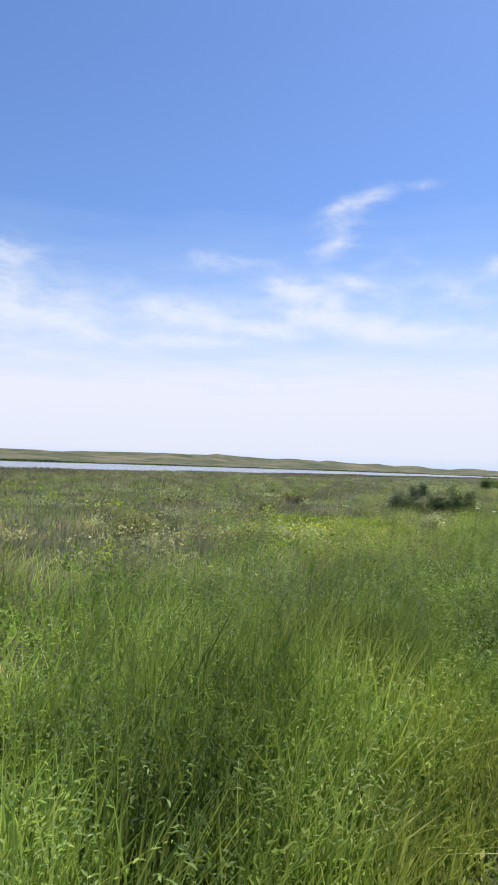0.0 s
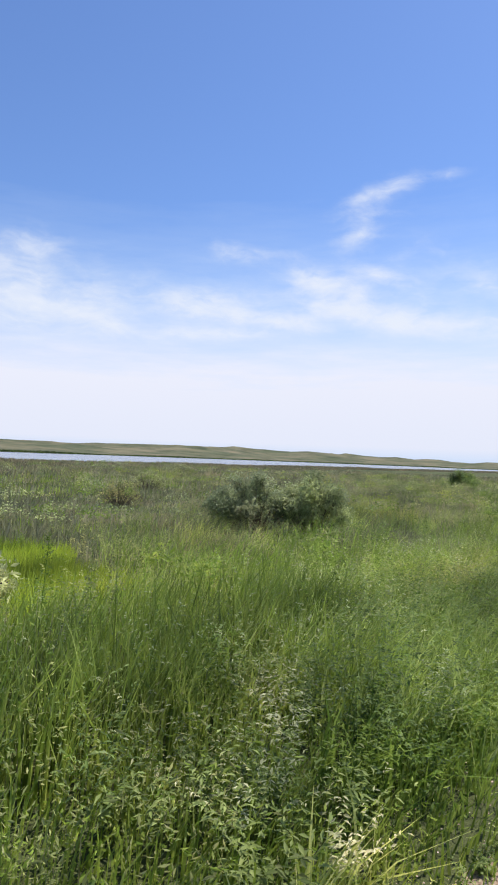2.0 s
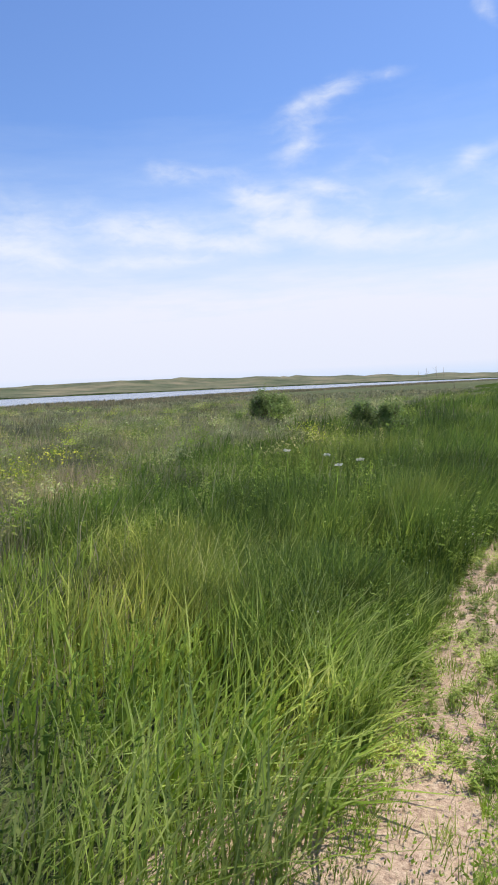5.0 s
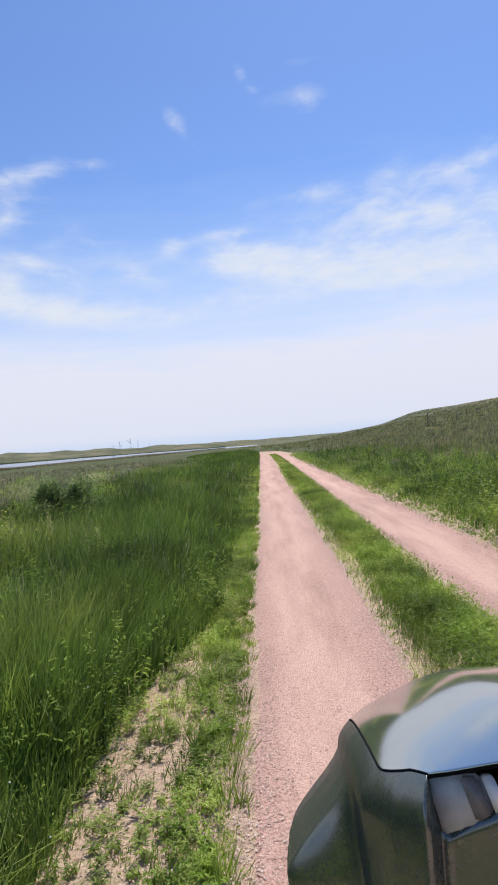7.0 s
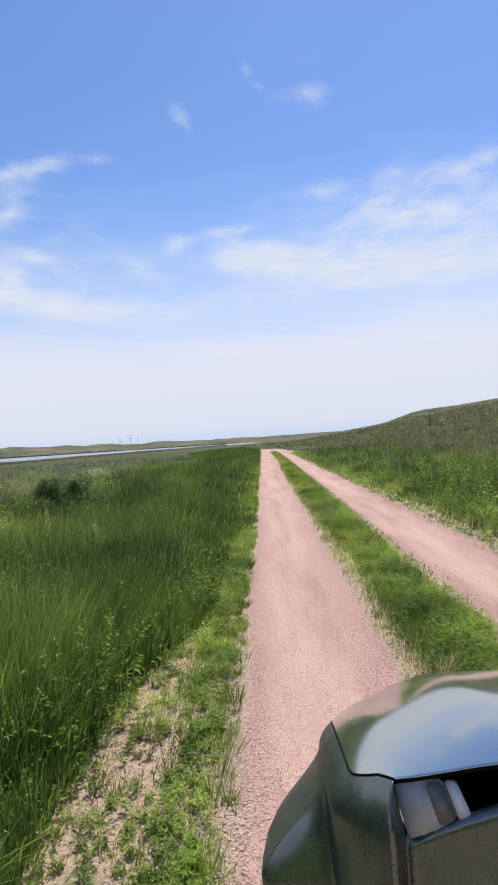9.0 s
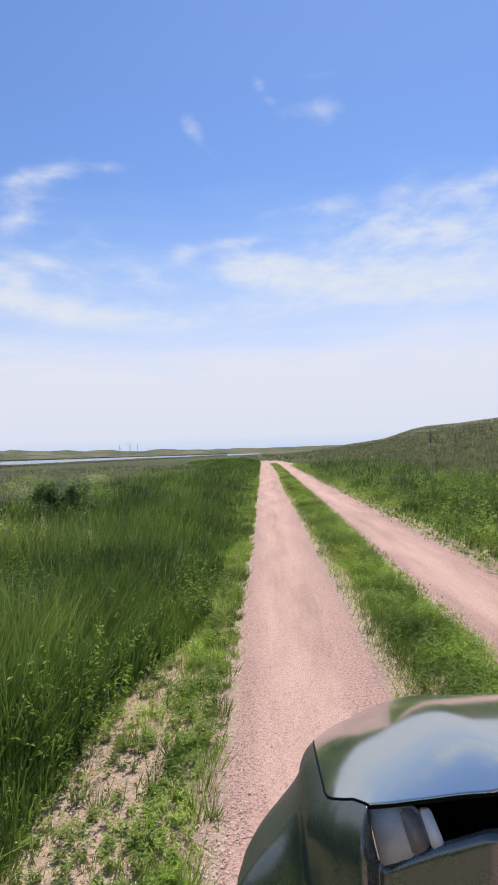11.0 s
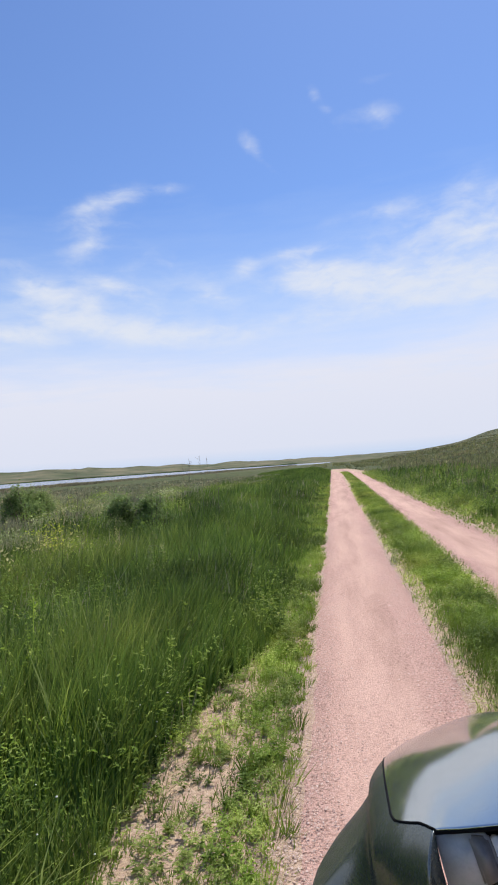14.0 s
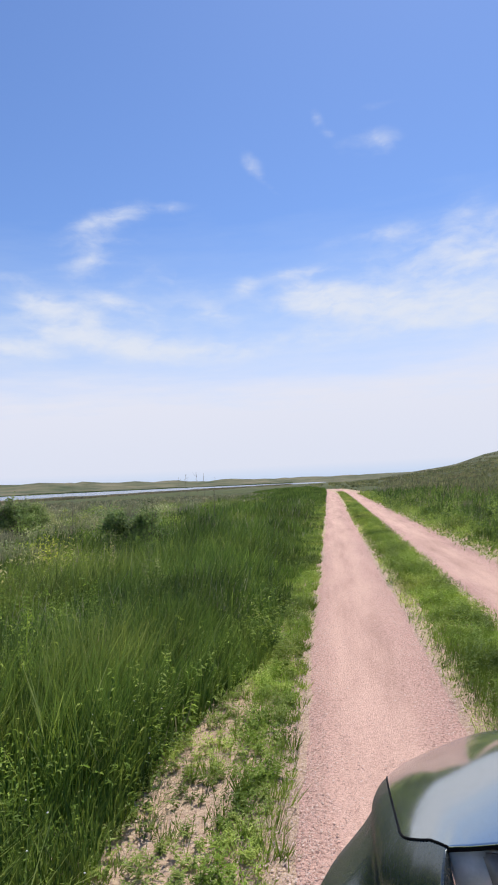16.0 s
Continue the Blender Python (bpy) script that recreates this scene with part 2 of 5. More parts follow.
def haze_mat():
    """Glowing shell with the horizon's pale haze painted into its colour, thinning upwards."""
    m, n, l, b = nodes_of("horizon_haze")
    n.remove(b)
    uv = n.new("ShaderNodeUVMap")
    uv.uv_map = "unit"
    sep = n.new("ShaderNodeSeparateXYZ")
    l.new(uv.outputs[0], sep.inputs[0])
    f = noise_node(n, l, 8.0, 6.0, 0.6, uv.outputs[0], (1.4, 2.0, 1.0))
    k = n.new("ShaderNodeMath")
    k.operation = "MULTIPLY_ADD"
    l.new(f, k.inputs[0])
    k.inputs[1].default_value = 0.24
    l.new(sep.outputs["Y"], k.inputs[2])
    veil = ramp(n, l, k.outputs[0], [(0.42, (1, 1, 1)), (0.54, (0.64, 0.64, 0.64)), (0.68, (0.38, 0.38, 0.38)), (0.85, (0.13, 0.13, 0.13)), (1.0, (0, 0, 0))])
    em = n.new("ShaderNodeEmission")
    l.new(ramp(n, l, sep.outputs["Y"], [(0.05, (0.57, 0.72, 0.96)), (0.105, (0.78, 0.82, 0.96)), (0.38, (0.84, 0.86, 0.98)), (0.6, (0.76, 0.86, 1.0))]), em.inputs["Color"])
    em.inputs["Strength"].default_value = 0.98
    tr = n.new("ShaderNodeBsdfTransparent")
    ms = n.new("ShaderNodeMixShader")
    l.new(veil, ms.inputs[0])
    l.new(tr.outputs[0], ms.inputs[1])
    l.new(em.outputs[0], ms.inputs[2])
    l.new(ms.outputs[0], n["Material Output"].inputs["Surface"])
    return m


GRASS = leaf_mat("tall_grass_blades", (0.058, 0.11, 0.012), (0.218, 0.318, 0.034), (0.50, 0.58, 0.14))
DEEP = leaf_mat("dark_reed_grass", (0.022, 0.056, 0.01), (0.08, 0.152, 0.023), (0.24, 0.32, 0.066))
OLIVE = leaf_mat("meadow_grass_blades", (0.12, 0.125, 0.05), (0.27, 0.262, 0.13), (0.46, 0.44, 0.27))
YELLOW = leaf_mat("bright_sedge_blades", (0.28, 0.39, 0.03), (0.43, 0.54, 0.045), (0.58, 0.66, 0.10))
SEDGE = leaf_mat("yellowish_sedge_blades", (0.22, 0.25, 0.04), (0.36, 0.39, 0.08), (0.52, 0.53, 0.18))
DRY = leaf_mat("dry_seed_stalks", (0.20, 0.18, 0.08), (0.36, 0.33, 0.17), (0.54, 0.50, 0.29), through_amount=0.2)
HERB = leaf_mat("weed_leaves", (0.08, 0.152, 0.013), (0.195, 0.31, 0.03), (0.40, 0.485, 0.115), 0.8)
SHRUB = leaf_mat("shrub_leaves", (0.10, 0.13, 0.035), (0.33, 0.38, 0.135), (0.66, 0.70, 0.38), 1.2)
SILVER = leaf_mat("grey_shrub_leaves", (0.14, 0.18, 0.05), (0.31, 0.345, 0.11), (0.55, 0.56, 0.23), 1.2)
FRESH = leaf_mat("fresh_turf_blades", (0.075, 0.145, 0.014), (0.18, 0.285, 0.028), (0.39, 0.47, 0.09), 0.8)
WILLOW = leaf_mat("willow_leaves", (0.14, 0.185, 0.075), (0.40, 0.45, 0.21), (0.72, 0.75, 0.47), 1.5)
SAGE = leaf_mat("sage_weed_leaves", (0.05, 0.10, 0.025), (0.155, 0.235, 0.06), (0.36, 0.45, 0.16), 1.5)
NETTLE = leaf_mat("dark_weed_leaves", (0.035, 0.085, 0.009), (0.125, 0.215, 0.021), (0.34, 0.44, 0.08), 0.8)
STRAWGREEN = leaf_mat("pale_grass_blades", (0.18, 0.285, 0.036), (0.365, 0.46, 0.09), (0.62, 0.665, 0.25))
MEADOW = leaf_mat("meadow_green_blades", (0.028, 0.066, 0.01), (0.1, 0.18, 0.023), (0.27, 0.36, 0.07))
HILLSIDE = leaf_mat("hillside_grass_blades", (0.1, 0.12, 0.035), (0.22, 0.23, 0.085), (0.38, 0.38, 0.18))
HILLTOP = leaf_mat("hilltop_grass_blades", (0.13, 0.125, 0.055), (0.245, 0.225, 0.115), (0.35, 0.325, 0.18), 0.05)
BROWN = leaf_mat("brown_reed_blades", (0.15, 0.13, 0.065), (0.27, 0.235, 0.13), (0.38, 0.34, 0.20), 0.05)
REED = leaf_mat("dark_reed_blades", (0.05, 0.085, 0.02), (0.09, 0.13, 0.035), (0.15, 0.19, 0.06), 0.05)
TWIG = simple_mat("twig_bark", (0.16, 0.12, 0.09), 0.9)
PETAL = simple_mat("white_petals", (0.82, 0.79, 0.66), 0.7, vary=0.08)
GROUND = ground_mat()
ROAD = dirt_mat("pink_gravel", (0.585, 0.372, 0.288), (0.74, 0.495, 0.398), (0.37, 0.22, 0.165))
SAND = dirt_mat("bare_sandy_soil", (0.48, 0.37, 0.235), (0.62, 0.50, 0.335), (0.26, 0.185, 0.105))


def pebble_mat():
    m, n, l, b = nodes_of("pebble_stone")
    geo = n.new("ShaderNodeNewGeometry")
    l.new(ramp(n, l, geo.outputs["Random Per Island"], [(0.0, (0.29, 0.19, 0.145)), (0.3, (0.42, 0.28, 0.22)), (0.7, (0.58, 0.42, 0.345)), (1.0, (0.64, 0.49, 0.41))]), b.inputs["Base Color"])
    b.inputs["Roughness"].default_value = 0.85
    return m


PEBBLE = pebble_mat()


def verge_mat():
    """Trodden verge: thin turf over sandy soil, with straw and bare spots."""
    m, n, l, b = nodes_of("trodden_verge")
    p = world_pos(n)
    patch = noise_node(n, l, 1.6, 5.0, 0.65, p, (1.0, 0.45, 1.0))
    fine = noise_node(n, l, 38.0, 5.0, 0.75, p)
    turf = ramp(n, l, fine, [(0.3, (0.045, 0.06, 0.016)), (0.55, (0.13, 0.16, 0.045)), (0.75, (0.30, 0.28, 0.12))])
    soil = ramp(n, l, fine, [(0.3, (0.24, 0.15, 0.10)), (0.5, (0.52, 0.37, 0.255)), (0.7, (0.66, 0.51, 0.36))])
    k = ramp(n, l, patch, [(0.30, (0, 0, 0)), (0.44, (1, 1, 1))])
    l.new(mix(n, l, k, turf, soil), b.inputs["Base Color"])
    b.inputs["Roughness"].default_value = 0.95
    b.inputs["Specular IOR Level"].default_value = 0.1
    bump(n, l, b, fine, 0.8, 0.02)
    return m


VERGE = verge_mat()
WATER = water_mat()
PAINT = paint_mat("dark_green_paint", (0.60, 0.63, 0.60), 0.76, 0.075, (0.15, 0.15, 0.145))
# fender and bumper: far less shine than the hood, and a darker film
DULL_PAINT = paint_mat("dull_green_paint", (0.55, 0.59, 0.57), 0.22, 0.2, (0.055, 0.062, 0.054))
BLACK = simple_mat("black_plastic", (0.006, 0.006, 0.007), 0.9, spec=0.08)
RUBBER = simple_mat("tyre_rubber", (0.02, 0.02, 0.02), 0.85)
STEEL = simple_mat("brushed_steel", (0.55, 0.55, 0.56), 0.3, 1.0, 0.1)
SMOKE = simple_mat("smoked_reflector", (0.17, 0.165, 0.16), 0.3, 0.0, 0.3, 40.0)
GREYLENS = simple_mat("clouded_lens", (0.41, 0.44, 0.44), 0.45, 0.0, 0.25, 26.0)
WHITELENS = simple_mat("white_lens", (0.66, 0.69, 0.74), 0.15, 0.0, 0.06)
WOOD = simple_mat("weathered_wood", (0.20, 0.16, 0.12), 0.9)
CLOUD = cloud_mat()
HAZE = haze_mat()


# ---------------------------------------------------------------- plan
def smooth(u):
    u = np.clip(u, 0, 1)
    return u * u * (3 - 2 * u)


PATH_Y = np.array([-60.0, -45.0, -28.63, -20.84, -12.54, -5.9, 0.0, 6.0, 400.0])
PATH_X = np.array([-8.6, -6.3, -3.82, -2.52, -1.55, -0.72, 0.0, 0.0, 0.0])


def road_x(y):
    """The line that the eye follows, beside which the two wheel tracks run; it bends away far off."""
    y = np.asarray(y, float)
    return np.interp(y, PATH_Y, PATH_X) + 0.005 * np.clip(y, 0, 60) - 0.0013 * np.clip(y - 60, 0, 60) ** 2 - 0.156 * np.clip(y - 120, 0, None)


def wave(x, y, s, k=0.0):
    """Smooth random undulation between -1 and 1, without a repeat; s: how fast it varies."""
    x, y = np.asarray(x, float) * s / 2.6 + 17.3 * k + 5000, np.asarray(y, float) * s / 2.6 - 9.1 * k + 5000
    ix, iy = np.floor(x), np.floor(y)
    fx, fy = x - ix, y - iy
    fx, fy = fx * fx * (3 - 2 * fx), fy * fy * (3 - 2 * fy)

    def h(a, c):
        v = np.sin(a * 12.9898 + c * 78.233) * 43758.5453
        return (v - np.floor(v)) * 2 - 1

    return (h(ix, iy) * (1 - fx) + h(ix + 1, iy) * fx) * (1 - fy) + (h(ix, iy + 1) * (1 - fx) + h(ix + 1, iy + 1) * fx) * fy


LAKE_AZ = np.array([0.0, 6.0, 12.0, 22.0, 35.0, 50.0, 68.0, 84.0])
LAKE_NEAR = np.array([290.0, 240.0, 195.0, 150.0, 106.0, 84.0, 72.0, 68.0])
LAKE_FAR = np.array([400.0, 440.0, 455.0, 420.0, 330.0, 250.0, 215.0, 200.0])
LAKE_Z = -0.12


def lake_depth(x, y):
    """1 inside the lake, 0 outside, with a bank between."""
    az = np.degrees(np.arctan2(-x, y))
    d = np.hypot(x, y)
    near, far = np.interp(az, LAKE_AZ, LAKE_NEAR), np.interp(az, LAKE_AZ, LAKE_FAR)
    inside = np.minimum(np.minimum(d - near, far - d) / 8.0, np.minimum(az + 0.5, 84.0 - az) * 0.8)
    return smooth(inside)


def height(x, y):
    x, y = np.asarray(x, float), np.asarray(y, float)
    s = x - road_x(y)
    off = np.clip(np.minimum(np.abs(s - 1.3) - 2.6, 1), 0, 1)
    z = off * (0.05 * wave(x, y, 0.9) + 0.10 * wave(x, y, 0.21, 1.0))
    # the hill on the far side of the tracks
    u = np.clip((x - 4.0) / 140.0, 0, 1.3)
    hill = 18.0 * (0.25 * np.minimum(u, 1) + 0.75 * smooth(u)) * (1 - 0.24 * smooth((u - 0.22) / 0.4)) * (1 - smooth((y - 260) / 320.0)) * smooth((y + 120) / 120.0)
    z = z + hill * (1 + 0.10 * wave(x, y, 0.035))
    # low hills beyond the lake
    az = np.degrees(np.arctan2(-x, y))
    d = np.hypot(x, y)
    z = z + 2.7 * smooth((-az - 10.5) / 4.0) * smooth((40.0 + az) / 12.0) * smooth((d - 170) / 100.0) * (1 - smooth((d - 330) / 250.0)) * (1 + 0.18 * wave(x, y, 0.07, 4.0))
    far = np.interp(az, LAKE_AZ, LAKE_FAR)
    rise = smooth((d - far - 12) / 240.0)
    tall = np.interp(az, [-40, -8, 2, 10, 22, 35, 50, 84], [4, 4.5, 5, 6.5, 10.5, 10.2, 9.0, 9.0])
    z = z + rise * tall * (0.82 + 0.20 * wave(x, y, 0.016, 0.6) + 0.34 * wave(x, y, 0.05, 2.0) + 0.26 * wave(x, y, 0.13, 3.0)) * (d > far)
    z = z - 1.5 * lake_depth(x, y)
    return z


def thing(name, label, category, group="", kind="", at=(0, 0, 0)):
    ob = new(name)
    ob.location = at
    return tagged(ob, label, category, group, kind)


def mesh_ob(name, verts, faces, material, parent=None, smooth_faces=True, label=""):
    me = bpy.data.meshes.new(name)
    me.from_pydata([tuple(v) for v in verts], [], faces)
    me.materials.append(material)
    if smooth_faces:
        me.shade_smooth()
    ob = new(name, me)
    ob.parent = parent
    if label:
        tagged(ob, label)
    return ob


def part(name, bm, material, parent, label="", flat=False):
    me = bpy.data.meshes.new(name)
    bm.to_mesh(me)
    bm.free()
    me.materials.append(material)
    if not flat:
        me.shade_smooth()
    ob = new(name, me)
    ob.parent = parent
    if label:
        tagged(ob, label)
    return ob


def fast_mesh(name, co, loops, starts, material, smooth_faces=False):
    """A mesh straight from arrays: corner positions, loops, first loop of each face."""
    me = bpy.data.meshes.new(name)
    me.vertices.add(len(co))
    me.vertices.foreach_set("co", np.ascontiguousarray(co, np.float32).ravel())
    me.loops.add(len(loops))
    me.loops.foreach_set("vertex_index", np.ascontiguousarray(loops, np.int32))
    me.polygons.add(len(starts))
    me.polygons.foreach_set("loop_start", np.ascontiguousarray(starts, np.int32))
    me.update(calc_edges=True)
    me.materials.append(material)
    if smooth_faces:
        me.shade_smooth()
    return me


# ---------------------------------------------------------------- ground, tracks, lake
def spread(a, b, first, grow):
    out, step = [a], first
    while out[-1] < b:
        out.append(out[-1] + step)
        step *= grow
    return out


gx = np.array([-v for v in reversed(spread(9, 3600, 0.6, 1.09))] + list(np.arange(-8.4, 9.1, 0.3)) + spread(9.4, 3600, 0.6, 1.09))
gy = np.array([-v for v in reversed(spread(34, 900, 1.0, 1.2))] + list(np.arange(-33, 20, 0.4)) + spread(20, 3600, 0.5, 1.06))
GX, GY = np.meshgrid(gx, gy)
GZ = height(GX, GY) - 0.012
nx, ny = len(gx), len(gy)
idx = (np.arange(ny - 1)[:, None] * nx + np.arange(nx - 1)[None, :]).ravel()
quads = np.stack([idx, idx + 1, idx + nx + 1, idx + nx], 1)
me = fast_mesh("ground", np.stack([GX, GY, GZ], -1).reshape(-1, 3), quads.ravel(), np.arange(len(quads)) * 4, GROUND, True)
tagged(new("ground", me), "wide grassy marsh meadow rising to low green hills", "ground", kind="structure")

me = bpy.data.meshes.new("water")
ring = [(-math.sin(radians(a)) * (d + 14), math.cos(radians(a)) * (d + 14), LAKE_Z) for a, d in zip(LAKE_AZ, LAKE_FAR)]
ring += [(-math.sin(radians(a)) * (d - 14), math.cos(radians(a)) * (d - 14), LAKE_Z) for a, d in list(zip(LAKE_AZ, LAKE_NEAR))[::-1]]
me.from_pydata(ring, [], [tuple(range(len(ring)))])
me.materials.append(WATER)
tagged(new("water", me), "calm pale blue lake behind the marsh", "lake", kind="structure")


def left_edge(y):
    """How far left of the road's line the gravel reaches; it spreads out on the first stretch."""
    y = np.asarray(y, float)
    return L0 - 0.50 * smooth((-7.2 - y) / 3.2) * (0.92 + 0.14 * np.sin(y * 1.35 + 0.4) + 0.10 * np.sin(y * 3.1)) - 0.29 * np.exp(-((y + 20.8) / 4.5) ** 2) - 0.17 * np.exp(-((y + 20.7) / 1.3) ** 2) + 0.42 * smooth((-24.3 - y) / 1.6)


L0, L1, M1, R1 = -0.29, 0.82, 1.56, 2.76  # edges of the wheel tracks and of the grass between them


def strip(name, a, b, z, material, label, category, ragged=0.018, y0=-50.0, y1=97.0, crown=0.0, seed=0.0):
    """A band of the track between two offsets from the road's line, with ragged edges."""
    ys = np.array([-v for v in reversed(spread(31, -y0, 0.5, 1.1))] + list(np.arange(-30.9, 16, 0.09)) + spread(16, max(y1, 17), 0.12, 1.03))
    ys = ys[(ys <= y1) & (ys >= y0)]
    across = np.linspace(0, 1, 9)
    Y, U = np.meshgrid(ys, across, indexing="ij")
    rl = ragged * (wave(Y, Y * 0 + seed, 2.1, seed) + 0.6 * wave(Y, Y * 0, 6.3, seed + 1) + 0.5 * wave(Y, Y * 0, 17.0, seed + 4))
    rr = ragged * (wave(Y, Y * 0 + seed, 1.8, seed + 2) + 0.6 * wave(Y, Y * 0, 5.7, seed + 3) + 0.5 * wave(Y, Y * 0, 15.0, seed + 5))
    X = road_x(Y) + ((left_edge(Y) if a == L0 else a) + rl) * (1 - U) + (b + rr) * U
    Z = height(X, Y) + z + crown * 4 * U * (1 - U) + 0.004 * wave(X, Y, 7.0) - 0.03 * ((U == 0) | (U == 1))
    n0, n1 = Y.shape
    i = (np.arange(n0 - 1)[:, None] * n1 + np.arange(n1 - 1)[None, :]).ravel()
    q = np.stack([i, i + 1, i + n1 + 1, i + n1], 1)
    m = fast_mesh(name, np.stack([X, Y, Z], -1).reshape(-1, 3), q.ravel(), np.arange(len(q)) * 4, material, True)
    return tagged(new(name, m), label, category, kind="structure")


strip("verge_left", -1.6, L0 + 0.32, 0.000, VERGE, "trodden sandy verge with thin turf", "verge", ragged=0.03, y0=-5.0, y1=40.0, seed=6.0)
strip("verge_middle", L1 - 0.16, M1 + 0.16, 0.002, VERGE, "strip of turf and soil between the wheel tracks", "verge", ragged=0.03, crown=0.02, y1=95.0, seed=8.0)
strip("verge_right", R1 - 0.22, 3.7, 0.000, VERGE, "trodden verge beside the far wheel track", "verge", ragged=0.03, y1=95.0, seed=9.0)
strip("road_sandy_edge", L0, L0 + 0.2, 0.006, SAND, "bare sandy soil along the track's edge", "soil", ragged=0.04, y1=-6.0, seed=5.0)
strip("road_left_track", L0 + 0.001, L1, 0.012, ROAD, "pink gravel wheel track between grass verges", "dirt road", ragged=0.05, crown=-0.02)
strip("road_right_track", M1, R1, 0.012, ROAD, "pink gravel wheel track beside tall grass", "dirt road", ragged=0.05, crown=-0.02, seed=3.0)


# ---------------------------------------------------------------- clouds and haze
R_SKY = 3900.0


def direction(az, el):
    az, el = radians(az), radians(el)
    return Vector((-math.sin(az) * math.cos(el), math.cos(az) * math.cos(el), math.sin(el)))


SKY_AZ, SKY_EL = np.meshgrid(np.arange(84.0, -62.1, -0.25), np.arange(7.0, 36.1, 0.25))
CLEAR_SKY = np.ones_like(SKY_AZ)


def cloud(az, el, w, h, turn=0.0, density=0.8):
    """Adds a thin cloud w by h degrees, turned anticlockwise, to the cover of the sky."""
    x = (az - SKY_AZ) * math.cos(radians(el))
    y = SKY_EL - el
    ca, sa = math.cos(radians(turn)), math.sin(radians(turn))
    u, v = (x * ca + y * sa) / (w * 0.5), (y * ca - x * sa) / (h * 0.55)
    CLEAR_SKY[:] *= 1 - 0.82 * density * np.exp(-(u * u + v * v))


# clouds, as bearing, height, width, depth, turn, density: the bank of the sky's left part
for c in [
    (32.2, 18.1, 5.0, 1.5, -4, 0.75),
    (28.4, 18.1, 5.0, 0.8, -2, 0.25),
    (34.2, 13.4, 9.5, 2.4, -6, 0.95),
    (28.5, 12.5, 8.0, 1.2, -4, 0.7),
    (33.5, 11.0, 13.0, 1.2, 2, 0.75),
    (50.0, 17.0, 6.5, 2.8, 10, 0.55),
    (49.0, 12.6, 15.0, 5.5, -6, 0.85),
    (41.8, 11.0, 8.0, 1.0, -14, 0.6),
    (62.0, 14.0, 18.0, 6.0, -5, 0.8),
    (40.0, 13.0, 26.0, 6.0, -3, 0.3),
]:
    cloud(*c)
# the hook and the bands under it
for c in [
    (20.2, 22.6, 5.2, 1.7, 16, 0.45),
    (17.3, 23.8, 4.6, 1.2, 14, 0.48),
    (13.9, 24.1, 5.4, 0.9, 3, 0.4),
    (19.9, 21.2, 3.4, 1.2, 12, 0.42),
    (20.9, 19.6, 4.2, 1.5, 14, 0.55),
    (23.6, 15.7, 6.6, 2.1, -12, 0.95),
    (18.2, 16.3, 5.2, 1.3, -16, 0.7),
    (20.5, 13.3, 11.0, 2.2, -9, 0.9),
    (14.0, 12.2, 13.0, 1.8, -7, 0.85),
    (26.0, 12.2, 9.0, 1.2, -2, 0.7),
    (9.4, 15.3, 3.6, 1.5, -16, 0.55),
    (12.0, 17.5, 12.0, 2.6, -14, 0.22),
    (18.0, 14.5, 22.0, 5.5, -6, 0.35),
    (18.5, 21.5, 9.0, 5.0, 20, 0.2),
]:
    cloud(*c)
# the bright cloud and the small ones high above it
for c in [
    (0.4, 16.3, 6.4, 2.4, -4, 1.0),
    (-2.6, 15.6, 9.0, 2.4, -6, 0.9),
    (6.5, 17.4, 2.6, 1.6, 30, 0.5),
    (2.2, 18.4, 6.5, 0.9, 4, 0.6),
    (5.2, 27.3, 3.0, 1.3, -58, 0.4),
    (4.0, 25.8, 3.2, 0.7, -45, 0.3),
    (-0.9, 30.4, 1.4, 0.9, -60, 0.35),
    (-1.8, 29.2, 1.2, 0.7, -20, 0.3),
    (-6.8, 28.1, 2.6, 1.5, -10, 0.42),
    (-4.8, 28.0, 5.5, 1.8, 0, 0.25),
    (-6.0, 30.6, 5.0, 0.9, 6, 0.18),
]:
    cloud(*c)
# the wide veil
for c in [
    (-10.5, 17.4, 15.0, 6.5, 4, 0.5),
    (-18.0, 17.5, 15.0, 7.5, 0, 0.55),
    (-6.0, 20.9, 9.0, 1.1, 4, 0.4),
    (-12.4, 20.9, 4.0, 2.0, 38, 0.4),
    (-13.6, 17.9, 4.4, 1.4, 24, 0.5),
    (-16.8, 17.6, 3.4, 1.3, 34, 0.45),
    (-8.0, 14.4, 17.0, 2.8, -6, 0.85),
    (-17.0, 13.8, 18.0, 3.6, 0, 0.75),
    (-20.5, 21.4, 9.0, 1.6, 12, 0.45),
    (1.0, 12.6, 22.0, 1.8, 4, 0.5),
    (-33.0, 16.0, 20.0, 7.0, 8, 0.7),
]:
    cloud(*c)

ny, nx = SKY_AZ.shape
az, el = np.radians(SKY_AZ), np.radians(SKY_EL)
co = np.stack([-np.sin(az) * np.cos(el), np.cos(az) * np.cos(el), np.sin(el)], -1).reshape(-1, 3) * (R_SKY - 5)
idx = (np.arange(ny - 1)[:, None] * nx + np.arange(nx - 1)[None, :]).ravel()
quads = np.stack([idx, idx + 1, idx + nx + 1, idx + nx], 1)
me = fast_mesh("clouds", co, quads.ravel(), np.arange(len(quads)) * 4, CLOUD, True)
for nm, uv in (("deg", np.stack([-SKY_AZ, SKY_EL], -1)), ("cover", np.stack([1 - CLEAR_SKY, 0 * SKY_EL], -1))):
    me.uv_layers.new(name=nm).data.foreach_set("uv", uv.reshape(-1, 2)[quads.ravel()].astype(np.float32).ravel())
tagged(new("clouds", me), "thin wispy white clouds in the blue sky", "clouds", kind="stuff")

